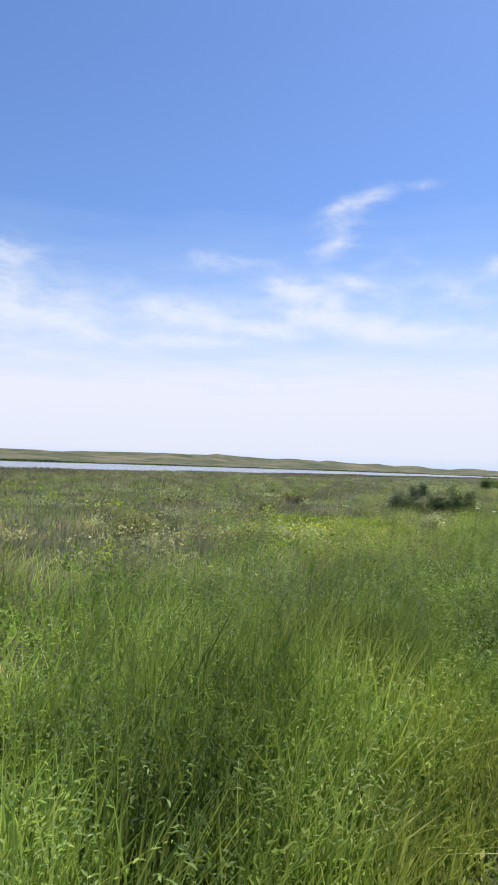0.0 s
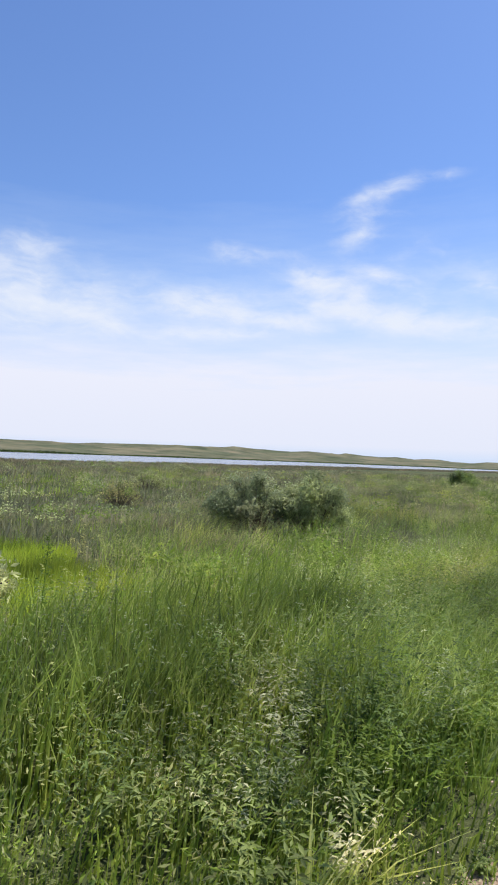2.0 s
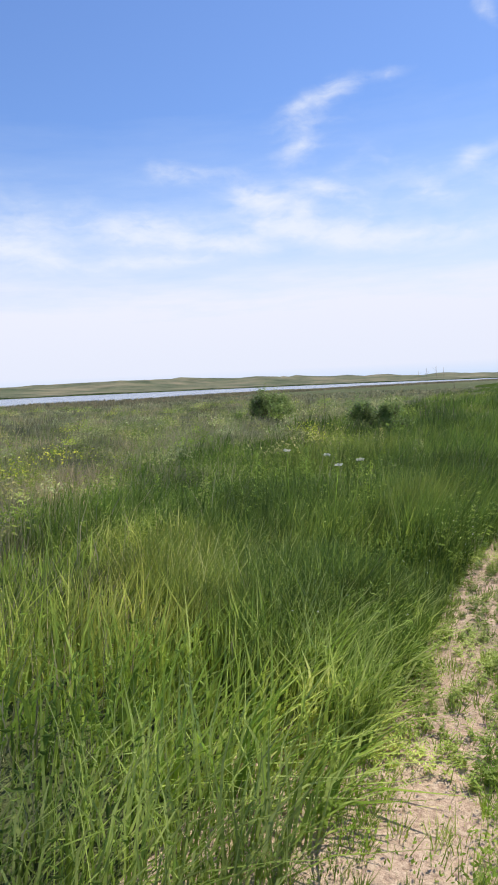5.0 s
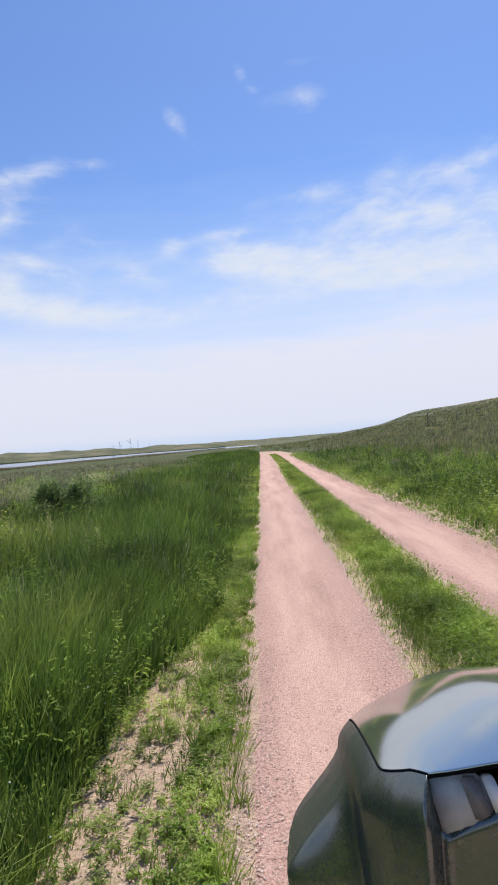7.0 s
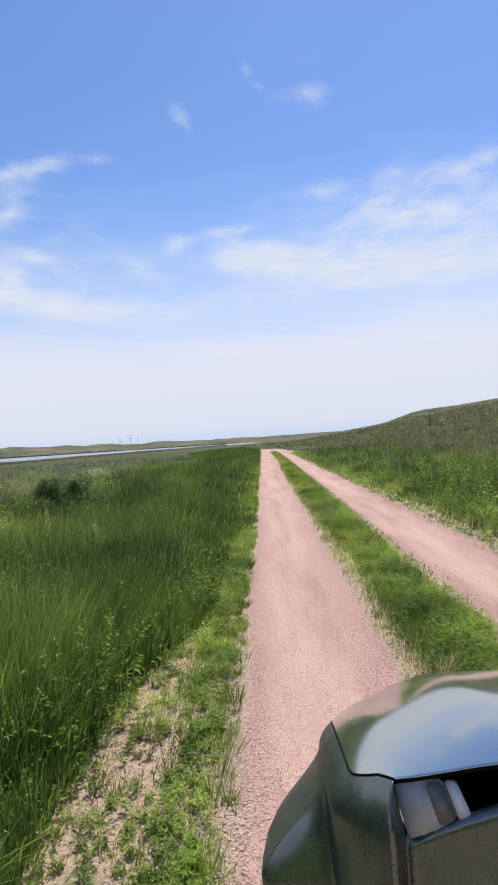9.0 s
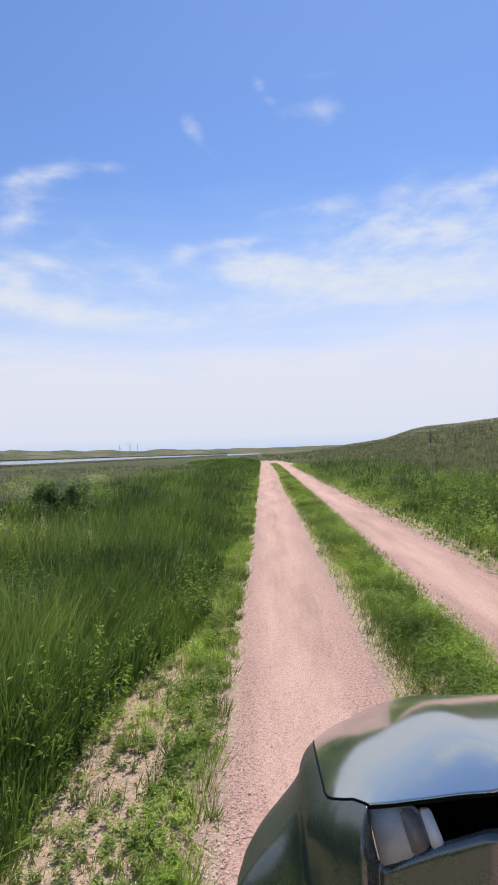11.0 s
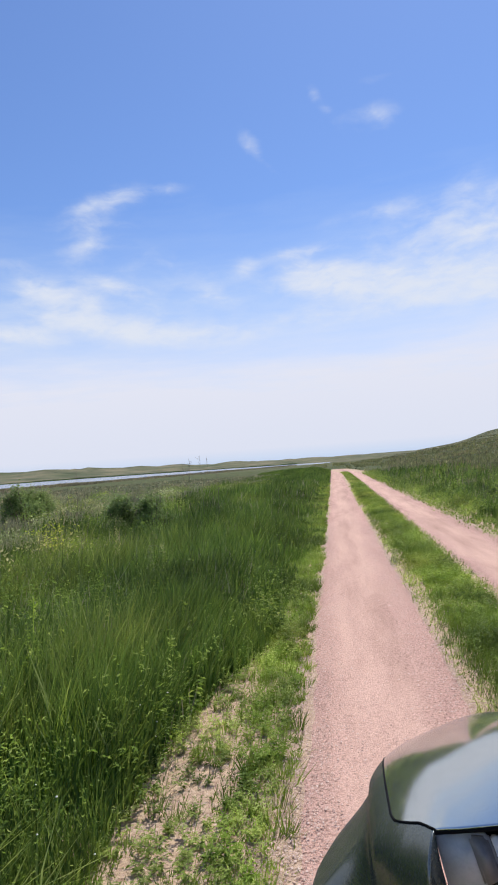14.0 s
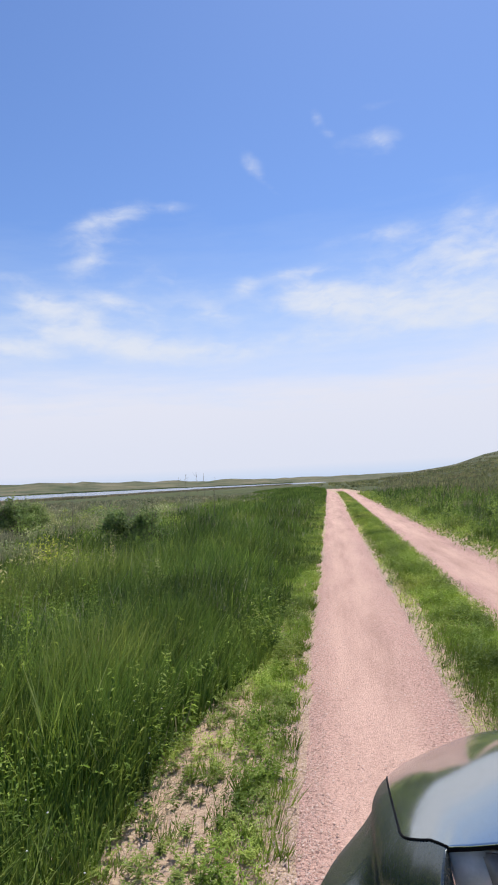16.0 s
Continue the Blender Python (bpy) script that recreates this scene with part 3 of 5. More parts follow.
# self-lit shell far out that carries the painted haze
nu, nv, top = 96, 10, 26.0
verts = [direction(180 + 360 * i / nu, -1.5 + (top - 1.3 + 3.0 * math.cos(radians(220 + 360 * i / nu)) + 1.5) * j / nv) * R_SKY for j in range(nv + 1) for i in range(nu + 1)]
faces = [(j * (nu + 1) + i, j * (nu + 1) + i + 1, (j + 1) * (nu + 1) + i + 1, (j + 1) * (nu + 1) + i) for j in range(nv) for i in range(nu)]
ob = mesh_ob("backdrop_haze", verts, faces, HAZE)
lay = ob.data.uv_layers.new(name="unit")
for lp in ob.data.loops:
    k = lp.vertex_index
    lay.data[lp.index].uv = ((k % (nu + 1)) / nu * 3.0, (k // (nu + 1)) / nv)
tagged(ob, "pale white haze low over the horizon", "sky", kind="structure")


# ---------------------------------------------------------------- grass
rng = np.random.default_rng(7)


def blades(name, x, y, tall, wide, lean, material, label, category="grass", wind=(0.40, 0.2), two=True, base=None, out=None):
    """One sheaf of separate, tapering, bent blades."""
    n = len(x)
    z = (height(x, y) if base is None else base) - 0.02
    yaw = rng.uniform(0, 2 * math.pi, n)
    sx, sy = np.cos(yaw) * wide / 2, np.sin(yaw) * wide / 2
    la = rng.uniform(0, 2 * math.pi, n)
    bx = (np.cos(la) * rng.random(n) + wind[0]) * lean * tall
    by = (np.sin(la) * rng.random(n) + wind[1]) * lean * tall
    if out is not None:
        bx, by = 0.6 * bx + 0.5 * out[0] * tall, 0.6 * by + 0.5 * out[1] * tall
    tz = tall * np.sqrt(np.clip(1 - (bx * bx + by * by) / (tall * tall) * 0.7, 0.15, 1))
    P = [np.stack([x - sx, y - sy, z], 1), np.stack([x + sx, y + sy, z], 1)]
    if two:
        mx, my, mz = x + bx * 0.32, y + by * 0.32, z + tz * 0.6
        P += [np.stack([mx + sx * 0.75, my + sy * 0.75, mz], 1), np.stack([mx - sx * 0.75, my - sy * 0.75, mz], 1)]
    P += [np.stack([x + bx, y + by, z + tz], 1)]
    co = np.stack(P, 1).reshape(-1, 3)
    if two:
        b = np.arange(n)[:, None] * 5
        loops = (b + np.array([0, 1, 2, 3, 3, 2, 4])).ravel()
        starts = (np.arange(n)[:, None] * 7 + np.array([0, 4])).ravel()
    else:
        loops = (np.arange(n)[:, None] * 3 + np.array([0, 1, 2])).ravel()
        starts = np.arange(n) * 3
    return tagged(new(name, fast_mesh(name, co, loops, starts, material, True)), label, category, kind="stuff")


def leaf_cards(co_c, size, tilt_up=0.6, flat=0.0, slim=0.2):
    """Small folded pointed leaves, four corners each: arrays for fast_mesh."""
    n = len(co_c)
    d = rng.normal(size=(n, 3))
    d[:, 2] = np.abs(d[:, 2]) * tilt_up
    d /= np.linalg.norm(d, axis=1)[:, None]
    r = np.cross(d, rng.normal(size=(n, 3)) * (1 - 0.65 * flat) + (0, 0, 1.6 * flat))
    r /= np.linalg.norm(r, axis=1)[:, None]
    up = np.cross(d, r)
    s = size[:, None]
    a, c = co_c - d * s * 0.5, co_c + d * s * 0.5
    l = co_c + r * s * slim + up * s * 0.08
    q = co_c - r * s * slim + up * s * 0.08
    co = np.stack([a, q, c, l], 1).reshape(-1, 3)
    loops = (np.arange(n)[:, None] * 4 + np.array([0, 1, 2, 0, 2, 3])).ravel()
    starts = np.arange(n * 2) * 3
    return co, loops, starts


def field(n, s0, s1, y0, y1, power=1.0):
    """Random places left (positive) of the road's line, thicker near it."""
    k = rng.random(n)
    s = s0 * (s1 / s0) ** (k ** power)
    y = rng.uniform(y0, y1, n)
    return road_x(y) - s, y, s


def ahead(n, r0, r1, a0, a1, power=1.0):
    """Random places by bearing and distance from the end of the walk, thicker near it."""
    d = r0 * (r1 / r0) ** (rng.random(n) ** power)
    a = np.radians(rng.uniform(a0, a1, n))
    return -np.sin(a) * d, np.cos(a) * d, d


def off_road(x, y, left=0.24, right=0.2):
    s = x - road_x(y)
    left = left + 0.42 * smooth((5.4 - np.abs(y - 0.5)) / 2.6) - 0.24 * smooth((y - 5.0) / 9.0)
    return (s < left_edge(y) - left * (1 - 0.6 * smooth((-8.5 - y) / 3.5)) + 0.1 * wave(x, y, 1.1)) | (s > R1 + right + 0.12 * wave(x, y, 1.3))


def clear(x, y):
    """Keeps the bright sedge and the lake free."""
    k = ((x + 8.8) / 2.2) ** 2 + ((y + 14.0) / 2.5) ** 2 > 1 + 0.25 * wave(x, y, 2.2)
    return k & (lake_depth(x, y) < 0.15)


def tall_field(x, y, dist, name, lo, hi, material, label, wide0=0.006, wide1=0.0011, lean=0.5, seed=0.0, two=True, belt=0):
    ok = off_road(x, y) & clear(x, y)
    if belt:
        side = np.maximum(L0 - (x - road_x(y)), (x - road_x(y)) - R1)
        chance = smooth((side - 1.3 - 1.8 * smooth(y / 6.0) - 1.0 * wave(x, y, 0.4, 1.0)) / 4.0)
        ok &= rng.random(len(x)) < (1 - chance if belt > 0 else 0.12 + chance)
    x, y, dist = x[ok], y[ok], dist[ok]
    lump = 0.5 + 0.5 * wave(x, y, 0.55, seed)
    edge = smooth((np.minimum(np.abs(x - road_x(y) - left_edge(y)), np.abs(x - road_x(y) - R1)) - 0.05) / 1.1)
    tall = (lo + (hi - lo) * (0.5 * lump + 0.5 * rng.random(len(x)))) * (0.22 + 0.78 * edge)
    tall *= 1 - 0.45 * np.exp(-((x + 6.9) / 1.6) ** 2 - ((y + 16.6) / 2.2) ** 2)
    tall *= 1 - 0.40 * np.exp(-((x + 6.9) / 1.5) ** 2 - ((y + 8.2) / 1.6) ** 2)
    tall *= 1 - 0.38 * smooth((road_x(y) - x - 2.6) / 2.5) * smooth((1.0 - y) / 4.0)
    tall *= 0.55 + 0.65 * smooth(0.5 + 1.1 * wave(x, y, 1.5, seed + 2) * 0.5)
    tall *= 1 - 0.45 * smooth((np.hypot(x, np.maximum(y, 0)) - 25) / 40.0) * (x < 0)
    # tussocks: blades gather round scattered roots and lean outwards from them
    g = 2.0 ** np.round(np.log2(0.20 + 0.012 * dist) * 2)
    ix, iy = np.floor(x / g), np.floor(y / g)
    h1 = np.abs(np.sin(ix * 127.1 + iy * 311.7 + seed) * 43758.5453) % 1.0
    h2 = np.abs(np.sin(ix * 269.5 + iy * 183.3 + seed) * 24634.6345) % 1.0
    h3 = np.abs(np.sin(ix * 419.2 + iy * 371.9 + seed) * 13758.5453) % 1.0
    cx, cy = (ix + 0.15 + 0.7 * h1) * g, (iy + 0.15 + 0.7 * h2) * g
    nx_, ny_ = cx + (x - cx) * 0.55, cy + (y - cy) * 0.55
    ox, oy = (x - cx) / g, (y - cy) / g
    tall = tall * (0.68 + 0.5 * h3)
    gap = smooth((wave(x, y, 2.0, seed + 9) + 0.4 * wave(x, y, 5.0, seed + 3) + 0.62) / 0.6)
    tall = tall * (0.5 + 0.5 * gap)
    keep = (h3 > 0.16) & off_road(nx_, ny_) & (rng.random(len(x)) < 0.4 + 0.6 * gap)
    return blades(name, nx_[keep], ny_[keep], tall[keep], ((wide0 + wide1 * dist) * rng.uniform(0.6, 1.7, len(x)))[keep], lean, material, label, two=two,
                  out=(ox[keep], oy[keep]))


# beside the walk
x, y, s = field(190000, 0.75, 9.0, -32.0, 3.0, 0.9)
tall_field(x, y, s, "tall_grass", 0.36, 0.78, GRASS, "tall green meadow grass bent by the wind", 0.007, belt=1)
x, y, s = field(70000, 1.6, 16.0, -32.0, 10.0, 0.7)
tall_field(x, y, s, "mixed_grass", 0.26, 0.58, OLIVE, "olive meadow grass mixed into the green", seed=2.0, belt=-1)
x, y, s = field(90000, 8.0, 60.0, -32.0, 30.0, 0.75)
tall_field(x, y, s, "marsh_grass", 0.25, 0.48, OLIVE, "olive and greyish marsh grass", 0.008, 0.0014, seed=1.0, two=False)
x, y, s = field(30000, 8.0, 40.0, -32.0, 30.0, 0.8)
tall_field(x, y, s, "marsh_sedge", 0.25, 0.5, GRASS, "dark green sedge in the marsh", 0.008, 0.0014, seed=4.0, two=False)
x, y, s = field(12000, 2.2, 30.0, -32.0, 20.0, 0.75)
tall_field(x, y, s, "seed_stalks", 0.45, 0.85, DRY, "pale dry grass stalks with seed heads", 0.0035, 0.0005, seed=5.0, lean=0.5)
# ahead of the walk's end
x, y, s = ahead(170000, 1.0, 40.0, -6, 62, 0.75)
tall_field(x, y, s, "tall_grass", 0.40, 0.80, DEEP, "tall dark green grass lining the wheel track", 0.0045, 0.0012, belt=1, lean=0.4)
x, y, s = ahead(120000, 1.0, 30.0, -6, 62, 0.85)
tall_field(x, y, s, "green_grass", 0.34, 0.70, MEADOW, "fresh green grass among the dark beside the track", 0.0045, 0.0012, belt=1, seed=7.0, lean=0.55)
x, y, s = ahead(120000, 3.0, 80.0, 1, 62, 0.65)
tall_field(x, y, s, "meadow_grass", 0.3, 0.6, OLIVE, "olive meadow grass towards the lake", 0.008, 0.0014, seed=1.0, two=False, belt=-1)
x, y, s = ahead(70000, 2.8, 60.0, -62, 2, 0.7)
tall_field(x, y, s, "bank_grass", 0.35, 0.75, DEEP, "green grass on the bank beside the track", 0.007, 0.0014, seed=3.0, belt=1)
x, y, s = ahead(110000, 4.0, 220.0, -40, 2, 0.55)
tall_field(x, y, s, "hillside_grass", 0.3, 0.55, HILLSIDE, "olive grass on the hillside", 0.010, 0.0014, seed=6.0, two=False, belt=-1)

x, y, s = ahead(26000, 25.0, 260.0, -40, -5, 0.9)
tall_field(x, y, s, "brown_hill_grass", 0.3, 0.6, HILLTOP, "brownish grass high on the hillside", 0.01, 0.0016, seed=8.0, two=False)

# tall grass down the far stretch of the track
y = 34 + 72 * rng.random(26000)
far = 9.0 * rng.random(26000) ** 1.5
x = road_x(y) + L0 - 0.12 - far
k = smooth((9.5 - far + 2.0 * wave(x, y, 0.3, 62.0)) / 8.0) * smooth((y - 32) / 10.0)
blades("far_track_grass", x, y, rng.uniform(0.35, 0.72, 26000) * (0.8 + 0.3 * wave(x, y, 0.7, 61.0)) * (0.25 + 0.75 * k), 0.02 + 0.001 * y, 0.4, MEADOW, "tall green grass along the far stretch of track", two=False)

# reeds along the lake
def reed_belt(name, n, ring, near, deep, lo, hi, wide, material, label):
    az = rng.uniform(3.0, 84.0, n)
    d = np.interp(az, LAKE_AZ, ring) + near + deep * rng.random(n)
    x, y = -np.sin(np.radians(az)) * d, np.cos(np.radians(az)) * d
    t = rng.uniform(lo, hi, n) * (0.75 + 0.35 * wave(x, y, 0.12))
    blades(name, x, y, t, np.full(n, wide) * d / 150.0, 0.25, material, label, "reeds", two=False)


reed_belt("far_shore_reeds", 9000, LAKE_FAR, -2, 16, 0.4, 1.0, 0.7, REED, "dark green reeds along the far lake shore")
reed_belt("near_shore_reeds", 26000, LAKE_NEAR, -40, 36, 0.3, 0.52, 0.3, BROWN, "brownish reeds along the near lake shore")
az = rng.uniform(12, 84, 5000)
d = np.interp(az, LAKE_AZ, LAKE_FAR) + 20 + 260 * rng.random(5000)
x, y = -np.sin(np.radians(az)) * d, np.cos(np.radians(az)) * d
k = wave(x, y, 0.03, 1.0) + 0.6 * wave(x, y, 0.09, 2.0) > 1.15
blades("hill_scrub", x[k], y[k], rng.uniform(0.5, 1.1, int(k.sum())), np.full(int(k.sum()), 1.5), 0.3, REED, "dark scrub on the low hills beyond the lake", "scrub", two=False)

# the bright sedge
n = 20000
a, r = rng.uniform(0, 2 * math.pi, n), np.sqrt(rng.random(n))
k = 1 + 0.2 * np.sin(3 * a + 1) + 0.1 * np.sin(5 * a)
x, y = -8.8 + np.cos(a) * r * 2.25 * k, -14.0 + np.sin(a) * r * 2.55 * k
blades("bright_sedge", x, y, rng.uniform(0.18, 0.34, n), np.full(n, 0.02), 0.35, YELLOW, "patch of bright yellow-green sedge", two=False)

# thin yellowish sedge beyond the shrubs
n = 26000
a, r = rng.uniform(0, 2 * math.pi, n), np.sqrt(rng.random(n))
x, y = -8.6 + np.cos(a) * r * 4.6, -0.5 + np.sin(a) * r * 3.4 - 0.25 * np.cos(a) * r * 4.6
k = wave(x, y, 0.9, 51.0) + 0.5 * wave(x, y, 2.5, 52.0) > -0.2
x, y = x[k], y[k]
blades("yellow_sedge", x, y, rng.uniform(0.25, 0.5, len(x)), np.full(len(x), 0.014), 0.45, SEDGE, "thin yellowish sedge in the marsh", two=False)

# low plants on the verge and between the tracks
def bare(x, y):
    """1 on the bare sandy strip of the near verge."""
    s = x - road_x(y) + 0.10 * wave(x, y, 1.7, 41.0)
    return smooth((0.22 - np.abs(s + 0.72)) / 0.12) * smooth((5.6 - y) / 1.6) * smooth((y + 3.0) / 1.5)


def low_plants(name, n, y0, y1, a, b, label, lo=0.011, hi=0.10, keep=0.45, material=HERB, lean=0.95):
    y = y0 + (y1 - y0) * rng.random(n) ** 1.5
    x = road_x(y) + a + (b - a) * (rng.beta(1.9, 1.9, n) * 1.16 - 0.08)
    ok = clear(x, y) & (wave(x, y, 3.3, a) + 0.5 * wave(x, y, 9.0) + rng.normal(0, 0.35, n) > -keep)
    s = x - road_x(y)
    ok &= (s > 0.5) | (s < left_edge(y) + 0.10 * rng.random(n) ** 2)
    ok &= rng.random(n) > 0.89 * bare(x, y)
    x, y = x[ok], y[ok]
    z = height(x, y) + rng.uniform(0.0, hi, len(x)) * (0.7 + 0.5 * wave(x, y, 4.0))
    co, loops, starts = leaf_cards(np.stack([x, y, z], 1), rng.uniform(lo, lo * 2.2, len(x)) * (1 + 0.03 * np.minimum(np.abs(y), 30)), 0.8, 0.7)
    tagged(new(name, fast_mesh(name, co, loops, starts, material)), label, "weeds", kind="stuff")
    blades(name.replace("weeds", "short_grass"), x[::2], y[::2], rng.uniform(0.03, 0.15, len(x[::2])), 0.0045 + 0.0007 * np.abs(y[::2]), lean, GRASS,
           "short green grass among the weeds", two=False)


low_plants("verge_weeds", 70000, -2.0, 40.0, -1.5, -0.22, "low green weeds along the track's edge", keep=0.35)
low_plants("verge_weeds", 26000, 0.0, 34.0, -0.9, -0.2, "fresh green weeds along the track's edge", 0.012, 0.11, 0.75, FRESH, 0.7)
low_plants("verge_weeds", 60000, -30.0, -2.0, -2.4, -0.5, "low green weeds along the track's edge", 0.014, 0.2, 0.8, NETTLE)
low_plants("median_weeds", 52000, 0.6, 70.0, 0.88, 1.62, "low green weeds and grass between the wheel tracks", 0.014, 0.13, keep=0.55, lean=0.6)
low_plants("median_fringe_weeds", 16000, 1.2, 30.0, 0.76, 1.06, "sparse yellowish weeds along the gravel between the tracks", 0.012, 0.06, 0.5, STRAWGREEN, 0.8)
low_plants("median_weeds", 24000, -32.0, 0.6, 0.88, 1.62, "low green weeds and grass between the wheel tracks", 0.016, 0.13, keep=0.55, lean=0.6)
low_plants("bank_weeds", 20000, -32.0, 1.5, 2.75, 4.0, "leafy green weeds along the far track's edge", 0.022, 0.25, 0.8, NETTLE)
low_plants("bank_weeds", 52000, 1.5, 60.0, 2.62, 4.3, "leafy green weeds along the far track's edge", 0.022, 0.30, 0.8, NETTLE)

y = -2 + 24 * rng.random(22000) ** 1.6
x = road_x(y) + rng.uniform(-1.1, -0.36, 22000)
k = (wave(x, y, 2.6, 0.7) > -0.05) & (rng.random(22000) > 0.75 * bare(x, y))
blades("dry_verge_grass", x[k], y[k], rng.uniform(0.04, 0.13, int(k.sum())), np.full(int(k.sum()), 0.006), 1.15, DRY, "short dry straw in the verge", two=False)
y = 0.8 + 22 * rng.random(12000) ** 1.3
x = road_x(y) + 0.82 + 0.74 * rng.random(12000) ** 1.7
k = wave(x, y, 2.2, 2.7) > -0.1
blades("dry_median_grass", x[k], y[k], rng.uniform(0.04, 0.13, int(k.sum())), np.full(int(k.sum()), 0.005), 0.8, DRY, "short dry straw between the wheel tracks", two=False)

def edge_tufts(count, name, label):
    """Small tufts of grass and weeds that creep onto the gravel from its edges."""
    y = 0.5 + 34 * rng.random(count) ** 1.5
    pick = rng.integers(0, 4, count)
    e = np.array([L0, L1, M1, R1])[pick]
    inward = np.array([1, -1, 1, -1])[pick]
    x = road_x(y) + e + inward * (0.12 * rng.random(count) ** 2 - 0.05)
    k = 26
    a = rng.uniform(0, 2 * math.pi, (count, k))
    r = rng.random((count, k)) * rng.uniform(0.015, 0.06, (count, 1))
    bx, by = (x[:, None] + np.cos(a) * r).ravel(), (y[:, None] + np.sin(a) * r).ravel()
    t = (rng.uniform(0.02, 0.075, (count, 1)) * rng.uniform(0.5, 1.1, (count, k))).ravel()
    blades(name, bx, by, t, 0.004 + 0.0006 * by, 1.0, FRESH, label, two=False, base=height(bx, by) + 0.02)


def verge_clumps(count, name, material, label, lo, hi):
    """Separate little clumps of grass and weeds on the bare sandy verge."""
    y = -1.5 + 18 * rng.random(count) ** 1.4
    x = road_x(y) - 0.24 - 1.25 * rng.random(count) ** 1.3
    ok = rng.random(count) > 0.68 * bare(x, y)
    x, y, count = x[ok], y[ok], int(ok.sum())
    k = 26
    w = rng.uniform(0.012, 0.07, (count, 1))
    a = rng.uniform(0, 2 * math.pi, (count, k))
    r = np.sqrt(rng.random((count, k))) * w
    bx, by = (x[:, None] + np.cos(a) * r).ravel(), (y[:, None] + np.sin(a) * r).ravel()
    t = (rng.uniform(lo, hi, (count, 1)) * rng.uniform(0.5, 1.1, (count, k))).ravel()
    o = ((np.cos(a) * r / w).ravel(), (np.sin(a) * r / w).ravel())
    blades(name, bx, by, t, 0.0045 + 0.0006 * np.abs(by), 0.5, material, label, two=False, base=height(bx, by) + 0.015, out=o)


verge_clumps(1000, "verge_clumps", FRESH, "small clumps of fresh grass on the sandy verge", 0.04, 0.15)
verge_clumps(800, "verge_clumps", STRAWGREEN, "small clumps of yellowish weeds on the sandy verge", 0.03, 0.10)

# soft turf between the tracks
y = 0.6 + 34 * rng.random(62000) ** 1.5
x = road_x(y) + L1 + 0.05 + (M1 - L1 - 0.1) * rng.beta(1.6, 1.6, 62000)
k = wave(x, y, 2.4, 31.0) + 0.6 * smooth((x - road_x(y) - L1) / 0.4) > -0.1
x, y = x[k], y[k]
blades("median_turf", x, y, rng.uniform(0.06, 0.19, len(x)) * (0.75 + 0.4 * wave(x, y, 3.0, 32.0)), 0.0045 + 0.0007 * y, 0.55, FRESH, "soft fresh green turf between the wheel tracks", two=False, base=height(x, y) + 0.02)

# small white flower heads where the tall grass ends
n = 110
y = 0.8 + 13 * rng.random(n) ** 1.2
x = road_x(y) - 0.85 - 0.8 * rng.random(n)
k = wave(x, y, 1.1, 33.0) > 0.0
x, y = x[k], y[k]
n = len(x)
c = np.stack([x, y, height(x, y) + rng.uniform(0.12, 0.42, n)], 1)
ax = np.array([[1, 0, 0], [0, 1, 0], [-1, 0, 0], [0, -1, 0], [0, 0, 0.8], [0, 0, -0.5]])
co = (c[:, None] + ax[None] * rng.uniform(0.004, 0.007, (n, 1, 1))).reshape(-1, 3)
f = np.array([[0, 1, 4], [1, 2, 4], [2, 3, 4], [3, 0, 4], [1, 0, 5], [2, 1, 5], [3, 2, 5], [0, 3, 5]])
loops = (np.arange(n)[:, None, None] * 6 + f[None]).ravel()
tagged(new("flower_heads", fast_mesh("flower_heads", co, loops, np.arange(n * 8) * 3, PETAL)), "small white flower heads among the verge weeds", "flowers", kind="stuff")
blades("flower_stalks", x, y, c[:, 2] - height(x, y) + 0.02, np.full(n, 0.003), 0.0, HERB, "thin green flower stalks", "flowers", two=False, wind=(0, 0))

# meadow on the far side of the tracks beside the walk
y = rng.uniform(-34, 2, 26000)
x = road_x(y) + R1 + 0.15 + 15 * rng.random(26000) ** 1.6
blades("roadside_meadow", x, y, rng.uniform(0.2, 0.5, len(x)), 0.012 + 0.002 * (x - road_x(y)), 0.5, OLIVE, "olive meadow grass on the hill side of the tracks", two=False)

edge_tufts(600, "edge_tufts", "small green tufts creeping onto the gravel")

# leafy weeds among the tall grass
def leafy_weeds(count, places, label, material=HERB, big=1.0):
    x, y = places
    ok = off_road(x, y) & clear(x, y)
    x, y = x[ok][:count], y[ok][:count]
    pts = []
    for px, py, hh in zip(x, y, rng.uniform(0.3, 0.72, len(x)) * (0.6 + 0.4 * smooth((L0 - (x - road_x(y))) / 1.2))):
        m = int(rng.integers(45, 120))
        t = rng.random(m) ** 0.7
        r = 0.06 + 0.13 * t
        a = rng.uniform(0, 2 * math.pi, m)
        g = float(height(px, py))
        pts.append(np.stack([px + np.cos(a) * r, py + np.sin(a) * r, g + hh * t], 1))
    c = np.concatenate(pts)
    co, loops, starts = leaf_cards(c, rng.uniform(0.012, 0.045, len(c)) * big, 0.7, 0.5, 0.13)
    tagged(new("leafy_weeds", fast_mesh("leafy_weeds", co, loops, starts, material)), label, "weeds", kind="stuff")


